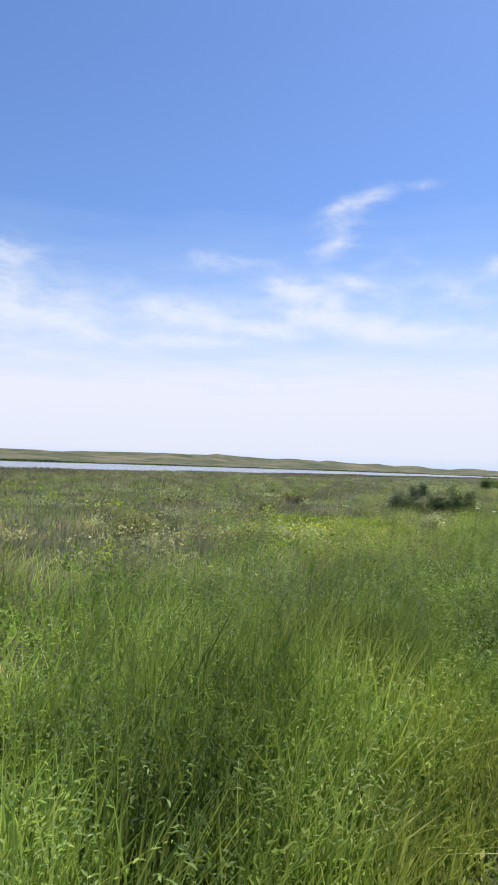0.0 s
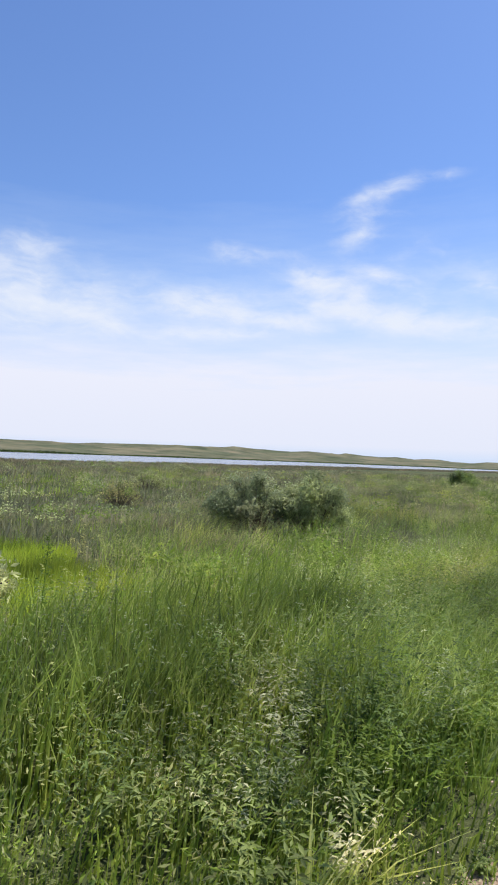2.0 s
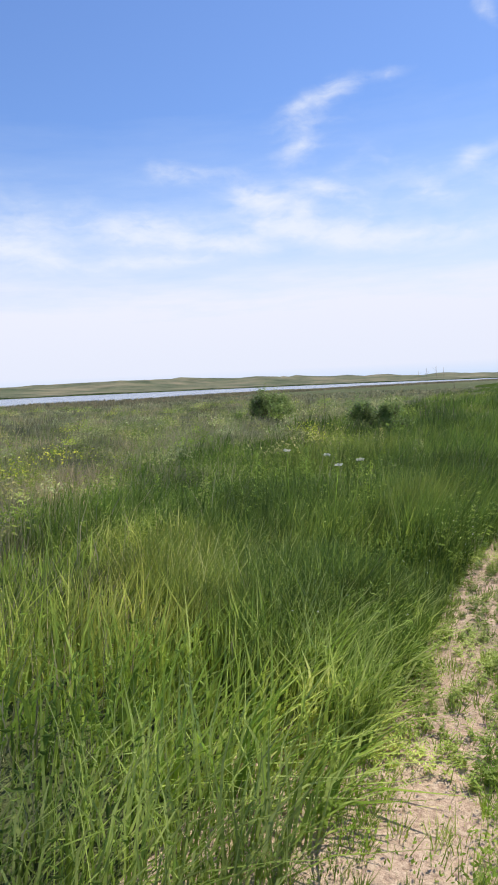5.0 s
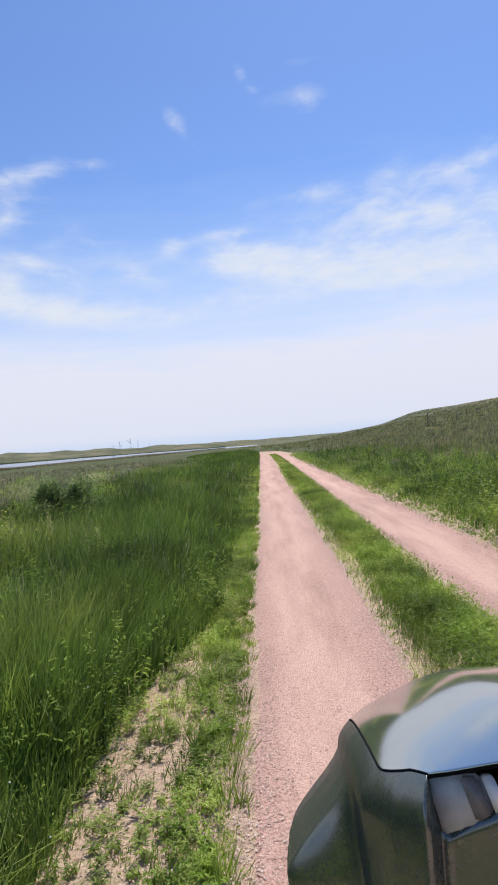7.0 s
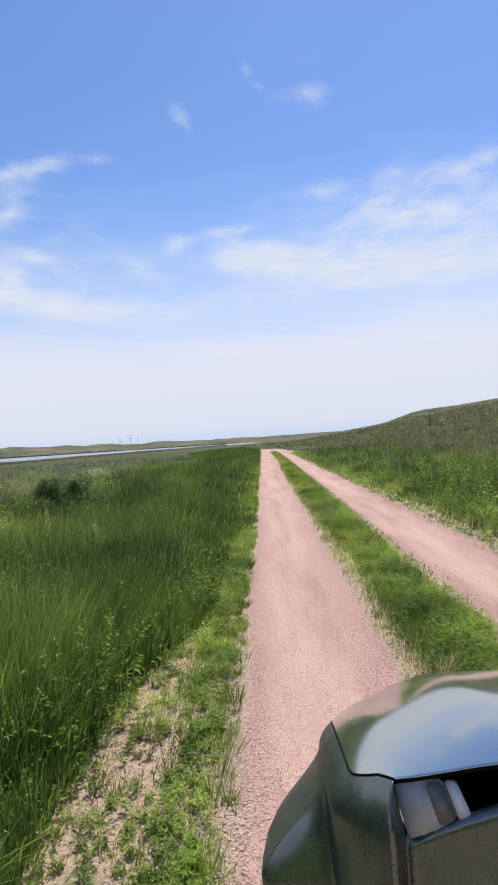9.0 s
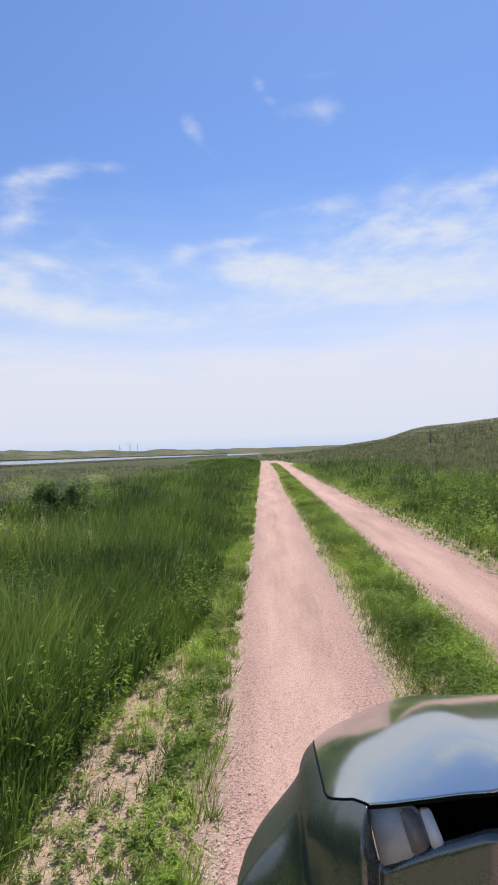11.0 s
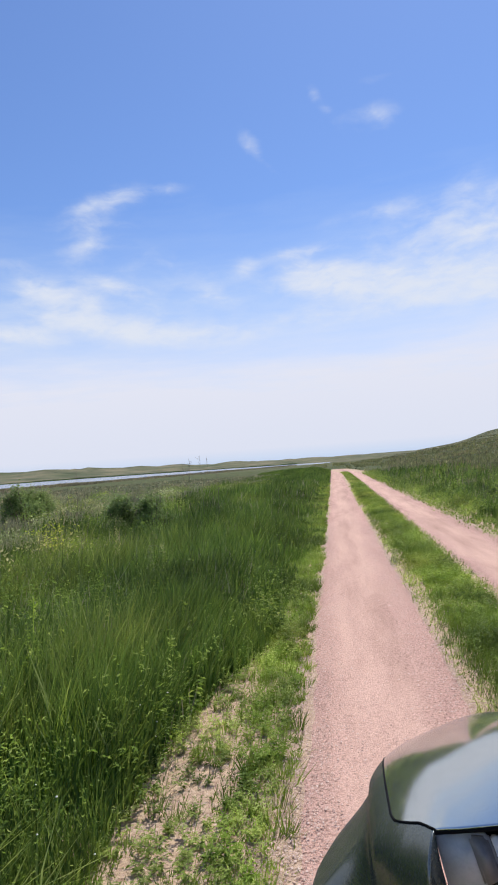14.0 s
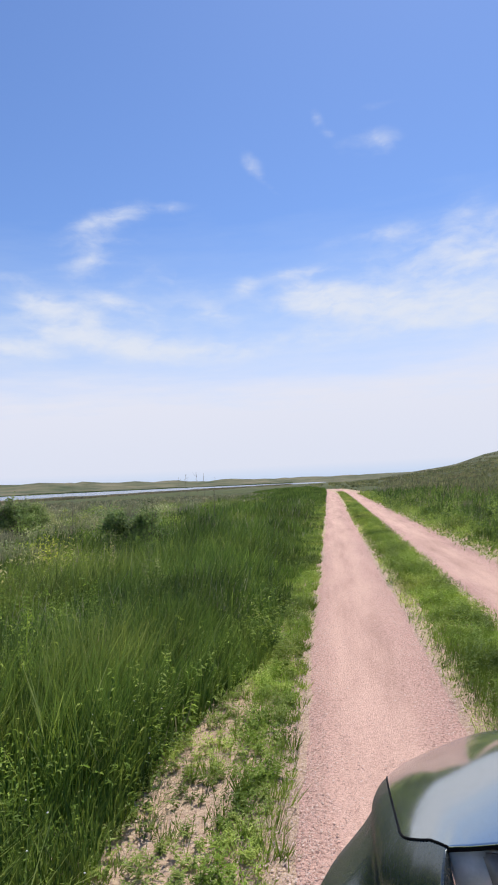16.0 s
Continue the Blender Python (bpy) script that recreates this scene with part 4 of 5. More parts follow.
x, y, s = field(7000, 0.85, 8.0, -31.0, 2.0, 0.9)
k = wave(x, y, 0.8, 2.0) + 0.5 * wave(x, y, 2.1) > -0.55
x, y = x[k], y[k]
leafy_weeds(480, (x, y), "leafy green weeds standing among tall grass", HERB, 0.85)
x, y, s = field(7000, 0.85, 6.0, -31.0, 2.0, 0.9)
k = wave(x, y, 0.7, 6.0) + 0.5 * wave(x, y, 2.1, 3.0) > 0.15
leafy_weeds(350, (x[k], y[k]), "dark coarse weeds standing among tall grass", NETTLE, 1.15)
x, y, s = field(7000, 0.85, 5.0, -31.0, -8.0, 0.9)
k = wave(x, y, 0.9, 8.0) + 0.5 * wave(x, y, 2.6, 5.0) > 0.3
leafy_weeds(200, (x[k], y[k]), "pale grey-green weeds standing among tall grass", SILVER, 0.9)
x, y, s = field(60000, 0.9, 8.0, -31.0, 2.0, 0.9)
k = wave(x, y, 1.4, 14.0) + 0.6 * wave(x, y, 3.6, 17.0) > 0.2
k &= off_road(x, y) & clear(x, y)
x, y = x[k], y[k]
blades("pale_grass", x, y, rng.uniform(0.25, 0.6, len(x)) * (0.45 + 0.55 * smooth((L0 - (x - road_x(y))) / 1.2)), rng.uniform(0.006, 0.015, len(x)), 0.95, STRAWGREEN, "arching pale green grass blades")
x, y, s = field(40000, 0.9, 7.0, -31.0, 2.0, 0.9)
k = wave(x, y, 1.2, 4.0) + 0.6 * wave(x, y, 3.3, 7.0) > 0.25
k &= off_road(x, y) & clear(x, y)
x, y = x[k], y[k]
blades("broad_grass", x, y, rng.uniform(0.25, 0.62, len(x)) * (0.45 + 0.55 * smooth((L0 - (x - road_x(y))) / 1.2)), rng.uniform(0.010, 0.022, len(x)), 0.95, HERB, "broad arching blades of coarse light green grass")
x, y, s = ahead(3000, 1.4, 16.0, -40, 60, 0.8)
k = wave(x, y, 0.8, 2.0) + 0.5 * wave(x, y, 2.1) > 0.0
x, y = x[k], y[k]
leafy_weeds(220, (x, y), "dark leafy weeds beside the wheel track", NETTLE, 0.7)
x, y, s = ahead(9000, 2.5, 18.0, 2, 60, 0.9)
k = wave(x, y, 0.6, 11.0) + 0.5 * wave(x, y, 1.7, 12.0) > 0.05
k &= np.hypot(x, y) > 5.5
leafy_weeds(220, (x[k], y[k]), "coarse dark weeds among the tall grass", NETTLE, 1.1)
x, y, s = ahead(6000, 1.3, 14.0, 2, 60, 0.85)
k = wave(x, y, 0.9, 3.0) + 0.5 * wave(x, y, 2.3, 2.0) > 0.1
leafy_weeds(240, (x[k], y[k]), "leafy green weeds beside the wheel track", HERB, 0.5)
x, y, s = ahead(15000, 1.2, 14.0, 2, 60, 0.9)
k = wave(x, y, 1.2, 4.0) + 0.6 * wave(x, y, 3.3, 7.0) > 0.3
k &= off_road(x, y) & clear(x, y)
x, y = x[k], y[k]
blades("pale_grass", x, y, rng.uniform(0.3, 0.66, len(x)) * (0.4 + 0.6 * smooth((L0 - (x - road_x(y))) / 1.2)), rng.uniform(0.006, 0.014, len(x)), 0.9, STRAWGREEN, "arching pale green grass blades beside the track")
x, y, s = ahead(9000, 4.0, 45.0, -42, -2, 0.8)
k = ((x - road_x(y)) > R1 + 0.3) & ((x - road_x(y)) < R1 + 5.0) & (wave(x, y, 0.8, 5.0) > -0.3)
leafy_weeds(420, (x[k], y[k]), "dark leafy weeds on the bank beside the track", NETTLE, 1.9)

# bushy weeds: arching stems with leaves along them
def bushy_weeds(places, lo, hi, material, label, leaf=0.045, anywhere=False, stems=11, per=17):
    x, y = places
    ok = (off_road(x, y, 0.12, 0.12) & clear(x, y)) | anywhere
    x, y = x[ok], y[ok]
    n = len(x)
    hh = rng.uniform(lo, hi, n)
    az = rng.uniform(0, 2 * math.pi, (n, stems))
    tilt = rng.uniform(0.1, 0.8, (n, stems))
    ln = hh[:, None] * rng.uniform(0.7, 1.15, (n, stems))
    t = np.sort(rng.uniform(0.12, 1.0, (n, stems, per)), -1)
    lean = tilt[..., None] * (0.5 + 0.7 * t)
    out = ln[..., None] * t * np.sin(lean)
    up = ln[..., None] * t * np.cos(lean)
    c = np.stack([x[:, None, None] + np.cos(az)[..., None] * out, y[:, None, None] + np.sin(az)[..., None] * out, height(x, y)[:, None, None] + up], -1).reshape(-1, 3)
    m = len(c)
    la = np.repeat(az.ravel(), per) + np.where(np.arange(m) % 2 == 0, 1, -1) * rng.uniform(0.5, 1.5, m)
    rise = rng.uniform(-0.35, 0.55, m)
    d = np.stack([np.cos(la) * np.cos(rise), np.sin(la) * np.cos(rise), np.sin(rise)], 1)
    r = np.cross(d, np.array([0, 0, 1.0]) + rng.normal(0, 0.35, (m, 3)))
    r /= np.linalg.norm(r, axis=1)[:, None]
    nn = np.cross(r, d)
    sz = (leaf * rng.uniform(0.6, 1.4, m) * (1.15 - 0.5 * t.ravel()))[:, None]
    a0, tip, mid = c, c + d * sz - nn * sz * 0.12, c + d * sz * 0.45
    co = np.stack([a0, mid - r * sz * 0.16 + nn * sz * 0.06, tip, mid + r * sz * 0.16 + nn * sz * 0.06], 1).reshape(-1, 3)
    loops = (np.arange(m)[:, None] * 4 + np.array([0, 1, 2, 0, 2, 3])).ravel()
    tagged(new("bushy_weeds", fast_mesh("bushy_weeds", co, loops, np.arange(m * 2) * 3, material)), label, "weeds", kind="stuff")


y = rng.uniform(-18.4, -10.0, 75)
x = road_x(y) - 1.0 - 1.7 * rng.random(75) ** 1.2
bushy_weeds((x, y), 0.42, 0.78, SAGE, "bushy grey-green weeds crowding the track's edge", 0.042)
y = rng.uniform(-16.0, -7.5, 95)
x = road_x(y) - 1.0 - 2.4 * rng.random(95)
bushy_weeds((x, y), 0.35, 0.66, NETTLE, "dark bushy weeds crowding the track's edge", 0.045)
y = rng.uniform(-16.0, -7.5, 60)
x = road_x(y) - 1.0 - 2.8 * rng.random(60)
bushy_weeds((x, y), 0.4, 0.7, WILLOW, "pale grey-green weeds crowding the track's edge", 0.036)
x, y, s = field(560, 1.0, 9.0, -31.0, -3.0, 0.9)
k = wave(x, y, 0.8, 21.0) > -0.05
bushy_weeds((x[k], y[k]), 0.35, 0.7, SAGE, "bushy grey-green weeds scattered in the grass", 0.04)
x, y, s = field(420, 2.2, 11.0, -20.0, 2.0, 0.9)
k = wave(x, y, 0.6, 22.0) > -0.1
bushy_weeds((x[k], y[k]), 0.4, 0.75, SILVER, "pale silvery weeds scattered in the grass", 0.045)
x, y, s = field(420, 1.0, 9.0, -31.0, -3.0, 0.9)
k = wave(x, y, 0.8, 23.0) > 0.1
bushy_weeds((x[k], y[k]), 0.35, 0.75, HERB, "bushy bright green weeds scattered in the grass", 0.036)
x, y, s = ahead(160, 2.6, 16.0, 3, 60, 0.8)
k = wave(x, y, 0.8, 25.0) > -0.2
bushy_weeds((x[k], y[k]), 0.4, 0.8, HERB, "bushy green weeds beside the track", 0.036)
x, y, s = ahead(180, 3.5, 20.0, 3, 60, 0.8)
k = wave(x, y, 0.8, 27.0) > 0.0
bushy_weeds((x[k], y[k]), 0.45, 0.9, NETTLE, "tall dark bushy weeds in the grass", 0.05)
x, y, s = field(260, 1.1, 4.5, -28.0, -19.0, 0.9)
bushy_weeds((x, y), 0.55, 0.9, SAGE, "bushy grey-green weeds in the first grass", 0.034)
x, y, s = field(220, 1.1, 4.5, -28.0, -19.0, 0.9)
bushy_weeds((x, y), 0.5, 0.85, HERB, "bushy bright green weeds in the first grass", 0.034)
x, y, s = ahead(60, 1.5, 6.0, 8, 60, 0.85)
bushy_weeds((x, y), 0.3, 0.55, NETTLE, "low bushy dark weeds in the grass beside the track", 0.03)
x, y, s = ahead(420, 5.0, 45.0, -38, -3, 0.9)
k = ((x - road_x(y)) > R1 + 0.3) & ((x - road_x(y)) < R1 + 6.0)
bushy_weeds((x[k], y[k]), 0.5, 0.95, NETTLE, "tall dark bushy weeds on the bank", 0.09)

# low leafy weeds between the tracks and on the sandy verge
y = 1.6 + 34 * rng.random(1500) ** 1.6
x = road_x(y) + L1 + 0.12 + (M1 - L1 - 0.20) * rng.beta(1.6, 1.2, 1500)
k = rng.random(1500) < 0.5
bushy_weeds((x[k], y[k]), 0.08, 0.22, HERB, "low leafy weeds between the wheel tracks", 0.034, True, 8, 11)
bushy_weeds((x[~k], y[~k]), 0.08, 0.24, FRESH, "low fresh leafy weeds between the wheel tracks", 0.034, True, 8, 11)
y = 0.5 + 5.5 * rng.random(520)
x = road_x(y) - 0.32 - 0.72 * rng.random(520)
bushy_weeds((x, y), 0.04, 0.12, STRAWGREEN, "small yellowish rosettes on the bare sand", 0.024, True, 7, 8)
y = 0.5 + 12.0 * rng.random(190)
x = road_x(y) - 0.29 - 0.24 * rng.random(190)
bushy_weeds((x, y), 0.06, 0.17, HERB, "fresh leafy weeds between sand and gravel", 0.03, True, 8, 11)

y = rng.uniform(-27.0, -8.0, 420)
x = road_x(y) + left_edge(y) + 0.05 + 0.6 * rng.random(420) ** 1.6
bushy_weeds((x[:240], y[:240]), 0.04, 0.13, STRAWGREEN, "small yellowish rosettes on the sandy edge", 0.026, True, 7, 8)
bushy_weeds((x[240:], y[240:]), 0.05, 0.16, SAGE, "small grey-green weeds on the sandy edge", 0.03, True, 8, 10)

# low mounds of herbs out in the marsh
def mounds(count, s0, s1, material, label, leaf, y0=-32.0, y1=32.0):
    x, y, s = field(count, s0, s1, y0, y1, 0.8)
    ok = clear(x, y) & (np.hypot(x + 7.6, y + 8.4) > 1.7)
    pts = []
    for px, py, w in zip(x[ok], y[ok], rng.uniform(0.15, 0.6, int(ok.sum()))):
        m = int(60 + 160 * w)
        p = rng.normal(size=(m, 3)) * (w * 0.5, w * 0.5, 0.10)
        p[:, 2] = np.abs(p[:, 2]) * (1.3 - 0.5 * np.hypot(p[:, 0], p[:, 1]) / w) + 0.34 + 0.25 * w
        pts.append(p + (px, py, float(height(px, py))))
    cc = np.concatenate(pts)
    co, loops, starts = leaf_cards(cc, rng.uniform(leaf * 0.7, leaf * 1.5, len(cc)))
    tagged(new("marsh_herbs", fast_mesh("marsh_herbs", co, loops, starts, material)), label, "herbs", kind="stuff")


mounds(340, 4.0, 45.0, SILVER, "mounds of silvery grey herbs in the marsh", 0.05)
mounds(300, 3.0, 45.0, HERB, "mounds of green herbs in the marsh", 0.05)
mounds(240, 5.0, 45.0, SHRUB, "dark green herb mounds in the marsh", 0.05)
mounds(60, 4.0, 30.0, YELLOW, "yellow-green herb mounds in the marsh", 0.045)

# loose stones on the tracks
def stones(name, n, label, lo, hi, y0, y1, band=None):
    y = y0 + (y1 - y0) * rng.random(n) ** 1.6
    side = rng.random(n)
    u = np.where(rng.random(n) < 0.84, np.abs(rng.normal(0, 0.14, n)), rng.random(n))
    u = np.where(rng.random(n) < 0.5, u, 1 - u)
    u = np.where(rng.random(n) < 0.3, np.where(u < 0.5, -0.5 * u, 1 + 0.5 * (1 - u)), u)
    x = road_x(y) + np.where(side < 0.6, L0 + 0.03 + (L1 - L0 - 0.02) * u, M1 + 0.02 + (R1 - M1 - 0.04) * u)
    if band:
        x = road_x(y) + rng.uniform(*band, n)
    z = height(x, y) + 0.006
    s = rng.uniform(lo, hi, n) * (1 + 1.2 * rng.random(n) ** 6)
    t = np.array([[1, 0, 0], [0.2, 0.95, 0], [-0.9, 0.35, 0], [-0.4, -0.9, 0], [0.6, -0.75, 0], [0.1, 0.05, 0.75]])
    f = np.array([[0, 1, 5], [1, 2, 5], [2, 3, 5], [3, 4, 5], [4, 0, 5]])
    rot = rng.uniform(0, 2 * math.pi, n)
    jig = t[None] * rng.uniform(0.7, 1.3, (n, 6, 1))
    X = x[:, None] + s[:, None] * (jig[..., 0] * np.cos(rot)[:, None] - jig[..., 1] * np.sin(rot)[:, None])
    Y = y[:, None] + s[:, None] * (jig[..., 0] * np.sin(rot)[:, None] + jig[..., 1] * np.cos(rot)[:, None])
    Z = z[:, None] + s[:, None] * jig[..., 2]
    co = np.stack([X, Y, Z], -1).reshape(-1, 3)
    loops = (np.arange(n)[:, None, None] * 6 + f[None]).ravel()
    tagged(new(name, fast_mesh(name, co, loops, np.arange(n * 5) * 3, PEBBLE)), label, "gravel", kind="stuff")


stones("loose_gravel", 110000, "loose pinkish gravel on the wheel tracks", 0.0015, 0.0038, 1.3, 15.0)
stones("verge_stones", 9000, "small stones strewn over the sandy verge", 0.0012, 0.0038, 0.8, 7.0, (-1.0, -0.25))
stones("median_stones", 9000, "small stones along the grass between the wheel tracks", 0.002, 0.0045, 1.3, 14.0, (0.72, 1.02))
stones("edge_stones", 6000, "small stones strewn over the sandy edge", 0.002, 0.006, -27.0, -8.0, (-1.25, -0.3))
stones("loose_gravel", 14000, "loose pinkish gravel on the wheel tracks", 0.002, 0.0055, -30.0, 0.6)


# ---------------------------------------------------------------- shrubs
def tube(bm, pts, r0, r1, sides=6):
    rings = []
    for i, p in enumerate(pts):
        q = Vector(pts[min(i + 1, len(pts) - 1)]) - Vector(pts[max(i - 1, 0)])
        q = q.normalized() if q.length else Vector((0, 0, 1))
        a = q.orthogonal().normalized()
        b = q.cross(a)
        r = r0 + (r1 - r0) * i / (len(pts) - 1)
        rings.append([bm.verts.new(Vector(p) + (a * math.cos(2 * math.pi * k / sides) + b * math.sin(2 * math.pi * k / sides)) * r) for k in range(sides)])
    for u, v in zip(rings, rings[1:]):
        for k in range(sides):
            bm.faces.new((u[k], u[(k + 1) % sides], v[(k + 1) % sides], v[k]))
    bm.faces.new(rings[0][::-1])
    bm.faces.new(rings[-1])


def shrub(x, y, wide, tall, leaves, material, label, seed, deep=0.8):
    g = float(height(x, y))
    ob = thing("shrub", label, "bush", at=(x, y, g - 0.02))
    rd = random.Random(seed)
    bm = bmesh.new()
    tips = []
    for _ in range(max(14, int(wide * 22))):
        a, r = rd.uniform(0, 2 * math.pi), rd.random() ** 0.5
        ex, ey = math.cos(a) * r * wide / 2, math.sin(a) * r * wide / 2 * deep
        ez = tall * (1 - 0.55 * r * r) * rd.uniform(0.7, 1.06)
        bx, by = ex * 0.35, ey * 0.35
        pts = [(bx, by, 0), (bx + (ex - bx) * 0.35, by + (ey - by) * 0.35, ez * 0.45), (bx + (ex - bx) * 0.75, by + (ey - by) * 0.75, ez * 0.8), (ex, ey, ez)]
        tube(bm, pts, 0.014, 0.004, 5)
        tips.append(pts)
        for _ in range(3):
            s = rd.uniform(0.35, 0.9)
            p = Vector(pts[1]).lerp(Vector(pts[3]), s)
            e = p + Vector((rd.uniform(-0.2, 0.2), rd.uniform(-0.2, 0.2), rd.uniform(0.05, 0.25))) * tall * 0.6
            tube(bm, [p, p.lerp(e, 0.5) + Vector((0, 0, 0.01)), e], 0.006, 0.002, 4)
            tips.append([p, p.lerp(e, 0.3), p.lerp(e, 0.7), e])
    part("branchwork", bm, TWIG, ob)
    ps = np.array([[tuple(v) for v in t] for t in tips])
    pick = rng.integers(0, len(ps), leaves)
    f = rng.random(leaves) ** 0.85 * 3
    i = np.minimum(f.astype(int), 2)
    w = (f - i)[:, None]
    c = ps[pick, i] * (1 - w) + ps[pick, i + 1] * w + rng.normal(0, 0.075, (leaves, 3)) * (0.6 + tall * 0.4)
    c[:, 2] = np.maximum(c[:, 2], 0.03)
    co, loops, starts = leaf_cards(c, rng.uniform(0.04, 0.095, leaves), 0.8, 0.35, 0.17)
    o = new("crown", fast_mesh("crown", co, loops, starts, material))
    o.parent = ob
    return ob


shrub(-8.75, -6.35, 2.3, 1.16, 17000, WILLOW, "grey-green twiggy willow shrub in the marsh", 1)
shrub(-7.55, -5.95, 1.7, 1.32, 18000, SHRUB, "green leafy shrub beside a grey one", 2)
shrub(-9.2, 18.3, 1.9, 1.45, 11000, SAGE, "rounded dark green shrub out in the meadow", 3)
shrub(-10.4, 18.0, 1.1, 0.55, 2200, SAGE, "low dark shrub beside a rounder one", 4)
shrub(-4.75, 13.9, 0.7, 1.2, 3600, SAGE, "small dense dark green shrub in tall grass", 5)
shrub(-3.95, 13.8, 0.9, 1.02, 3200, SAGE, "small leafy green shrub in tall grass", 6)
shrub(-6.6, -14.6, 0.6, 0.6, 1600, SHRUB, "small dark shrub near the bright sedge", 7)
for i, (sx, sy, w, h) in enumerate([(-14.5, -4.0, 1.6, 0.7), (-17.5, -8.5, 2.2, 0.65), (-12.8, -10.0, 1.4, 0.6), (-19, 3.0, 2.0, 0.8), (-24, -12, 2.4, 0.8),
                                    (-13, 6.5, 1.3, 0.7), (-16, 26, 1.8, 0.8), (-30, 20, 2.4, 0.9), (-11.5, -18.5, 1.2, 0.55)]):
    shrub(sx, sy, w, h, 1500, (SILVER, SHRUB)[i % 2], ("low greyish shrub in the marsh", "low dark green shrub in the marsh")[i % 2], 20 + i)


# ---------------------------------------------------------------- flowers and dry stalks
def umbel(x, y, tall, seed):
    g = float(height(x, y))
    ob = thing("umbel_flower", "tall stalk with a flat white flower head", "flower", "white flowers", at=(x, y, g))
    rd = random.Random(seed)
    bm = bmesh.new()
    lx, ly = rd.uniform(-0.05, 0.1), rd.uniform(-0.05, 0.05)
    tube(bm, [(0, 0, -0.02), (lx * 0.4, ly * 0.4, tall * 0.5), (lx, ly, tall)], 0.005, 0.003, 5)
    part("stem", bm, HERB, ob)
    n = 90
    a, r = rng.uniform(0, 2 * math.pi, n), np.sqrt(rng.random(n)) * 0.03
    c = np.stack([lx + np.cos(a) * r, ly + np.sin(a) * r, tall + 0.015 - r * r * 3 + rng.normal(0, 0.004, n)], 1)
    co, loops, starts = leaf_cards(c, rng.uniform(0.012, 0.022, n), 0.3)
    o = new("flower_head", fast_mesh("flower_head", co, loops, starts, PETAL))
    o.parent = ob
    return ob


for i, (ux, uy) in enumerate([(-1.95, 3.05), (-2.1, 3.5), (-1.75, 2.9), (-2.4, 3.3), (-4.75, -18.6), (-4.95, -18.75), (-5.2, -18.8), (-4.5, -18.3)]):
    umbel(ux, uy, 0.84 + 0.03 * (i % 4), i)


def spike_weed(x, y, tall, seed):
    g = float(height(x, y))
    ob = thing("spike_weed", "tall weed with pale green leafy spikes in grass", "weed", "tall weeds", at=(x, y, g))
    rd = random.Random(seed)
    bm = bmesh.new()
    lx, ly = rd.uniform(-0.06, 0.08), rd.uniform(-0.05, 0.05)
    tube(bm, [(0, 0, -0.02), (lx * 0.5, ly * 0.5, tall * 0.5), (lx, ly, tall)], 0.006, 0.002, 5)
    part("stem", bm, HERB, ob)
    n = 150
    t = 0.25 + 0.75 * rng.random(n) ** 0.8
    a = rng.uniform(0, 2 * math.pi, n)
    r = (0.10 * (1.05 - t) + 0.02) * rng.uniform(0.3, 1.0, n)
    cc = np.stack([lx * t + np.cos(a) * r, ly * t + np.sin(a) * r, tall * t], 1)
    co, loops, starts = leaf_cards(cc, rng.uniform(0.02, 0.05, n) * (1.25 - 0.6 * t))
    o = new("foliage", fast_mesh("foliage", co, loops, starts, (HERB, SILVER)[seed % 2]))
    o.parent = ob
    return ob


rd = random.Random(11)
for i in range(30):
    wy = rd.uniform(-24, -4) if i < 20 else rd.uniform(3.0, 9.0)
    wx = float(road_x(wy)) - rd.uniform(1.6, 5.5)
    spike_weed(wx, wy, rd.uniform(0.55, 0.9), i)


def dry_stalk(x, y, tall, seed):
    g = float(height(x, y))
    ob = thing("dry_stalk", "thin tall dry stalk with bare side twigs", "plant", "dry stalks", at=(x, y, g))
    rd = random.Random(seed)
    bm = bmesh.new()
    top = Vector((rd.uniform(-0.08, 0.08), rd.uniform(-0.08, 0.08), tall))
    tube(bm, [(0, 0, -0.02), top * 0.5, top], 0.004, 0.002, 5)
    for k in range(7):
        s = top * rd.uniform(0.55, 0.97)
        tube(bm, [s, s + Vector((rd.uniform(-0.09, 0.09), rd.uniform(-0.09, 0.09), rd.uniform(0.05, 0.13)))], 0.003, 0.002, 4)
    part("stem", bm, TWIG, ob)
    return ob


for i, (dx, dy, dh) in enumerate([(-3.3, 14.6, 1.72), (-3.0, 14.9, 1.78), (-2.6, 14.4, 1.62), (-2.8, 14.7, 1.7), (-3.5, 15.2, 1.66), (-5.6, 13.5, 1.6)]):
    dry_stalk(dx, dy, dh, i)


# ---------------------------------------------------------------- fence on the hill
def fence_post(x, y, tall, r, lean, label):
    g = float(height(x, y))
    ob = thing("fence_post", label, "fence post", "fence posts on the hill", at=(x, y, g - 0.05))
    bm = bmesh.new()
    tube(bm, [(0, 0, 0), (lean * 0.5, 0, tall * 0.5), (lean, 0, tall)], r, r * 0.85, 8)
    part("post", bm, WOOD, ob)
    return ob


big = fence_post(28.5, 106.0, 2.5, 0.11, 0.1, "tall leaning weathered wooden corner post")
bm = bmesh.new()
tube(bm, [(1.3, 0.5, 0), (0.7, 0.25, 0.8), (0.1, 0, 1.6)], 0.07, 0.07, 6)
part("brace", bm, WOOD, big)
for i in range(8):
    fence_post(32.0 + i * 2.1, 114.0 + i * 0.6, 1.45, 0.06, 0.03 * (i % 3 - 1), "weathered wooden fence post on the hillside")


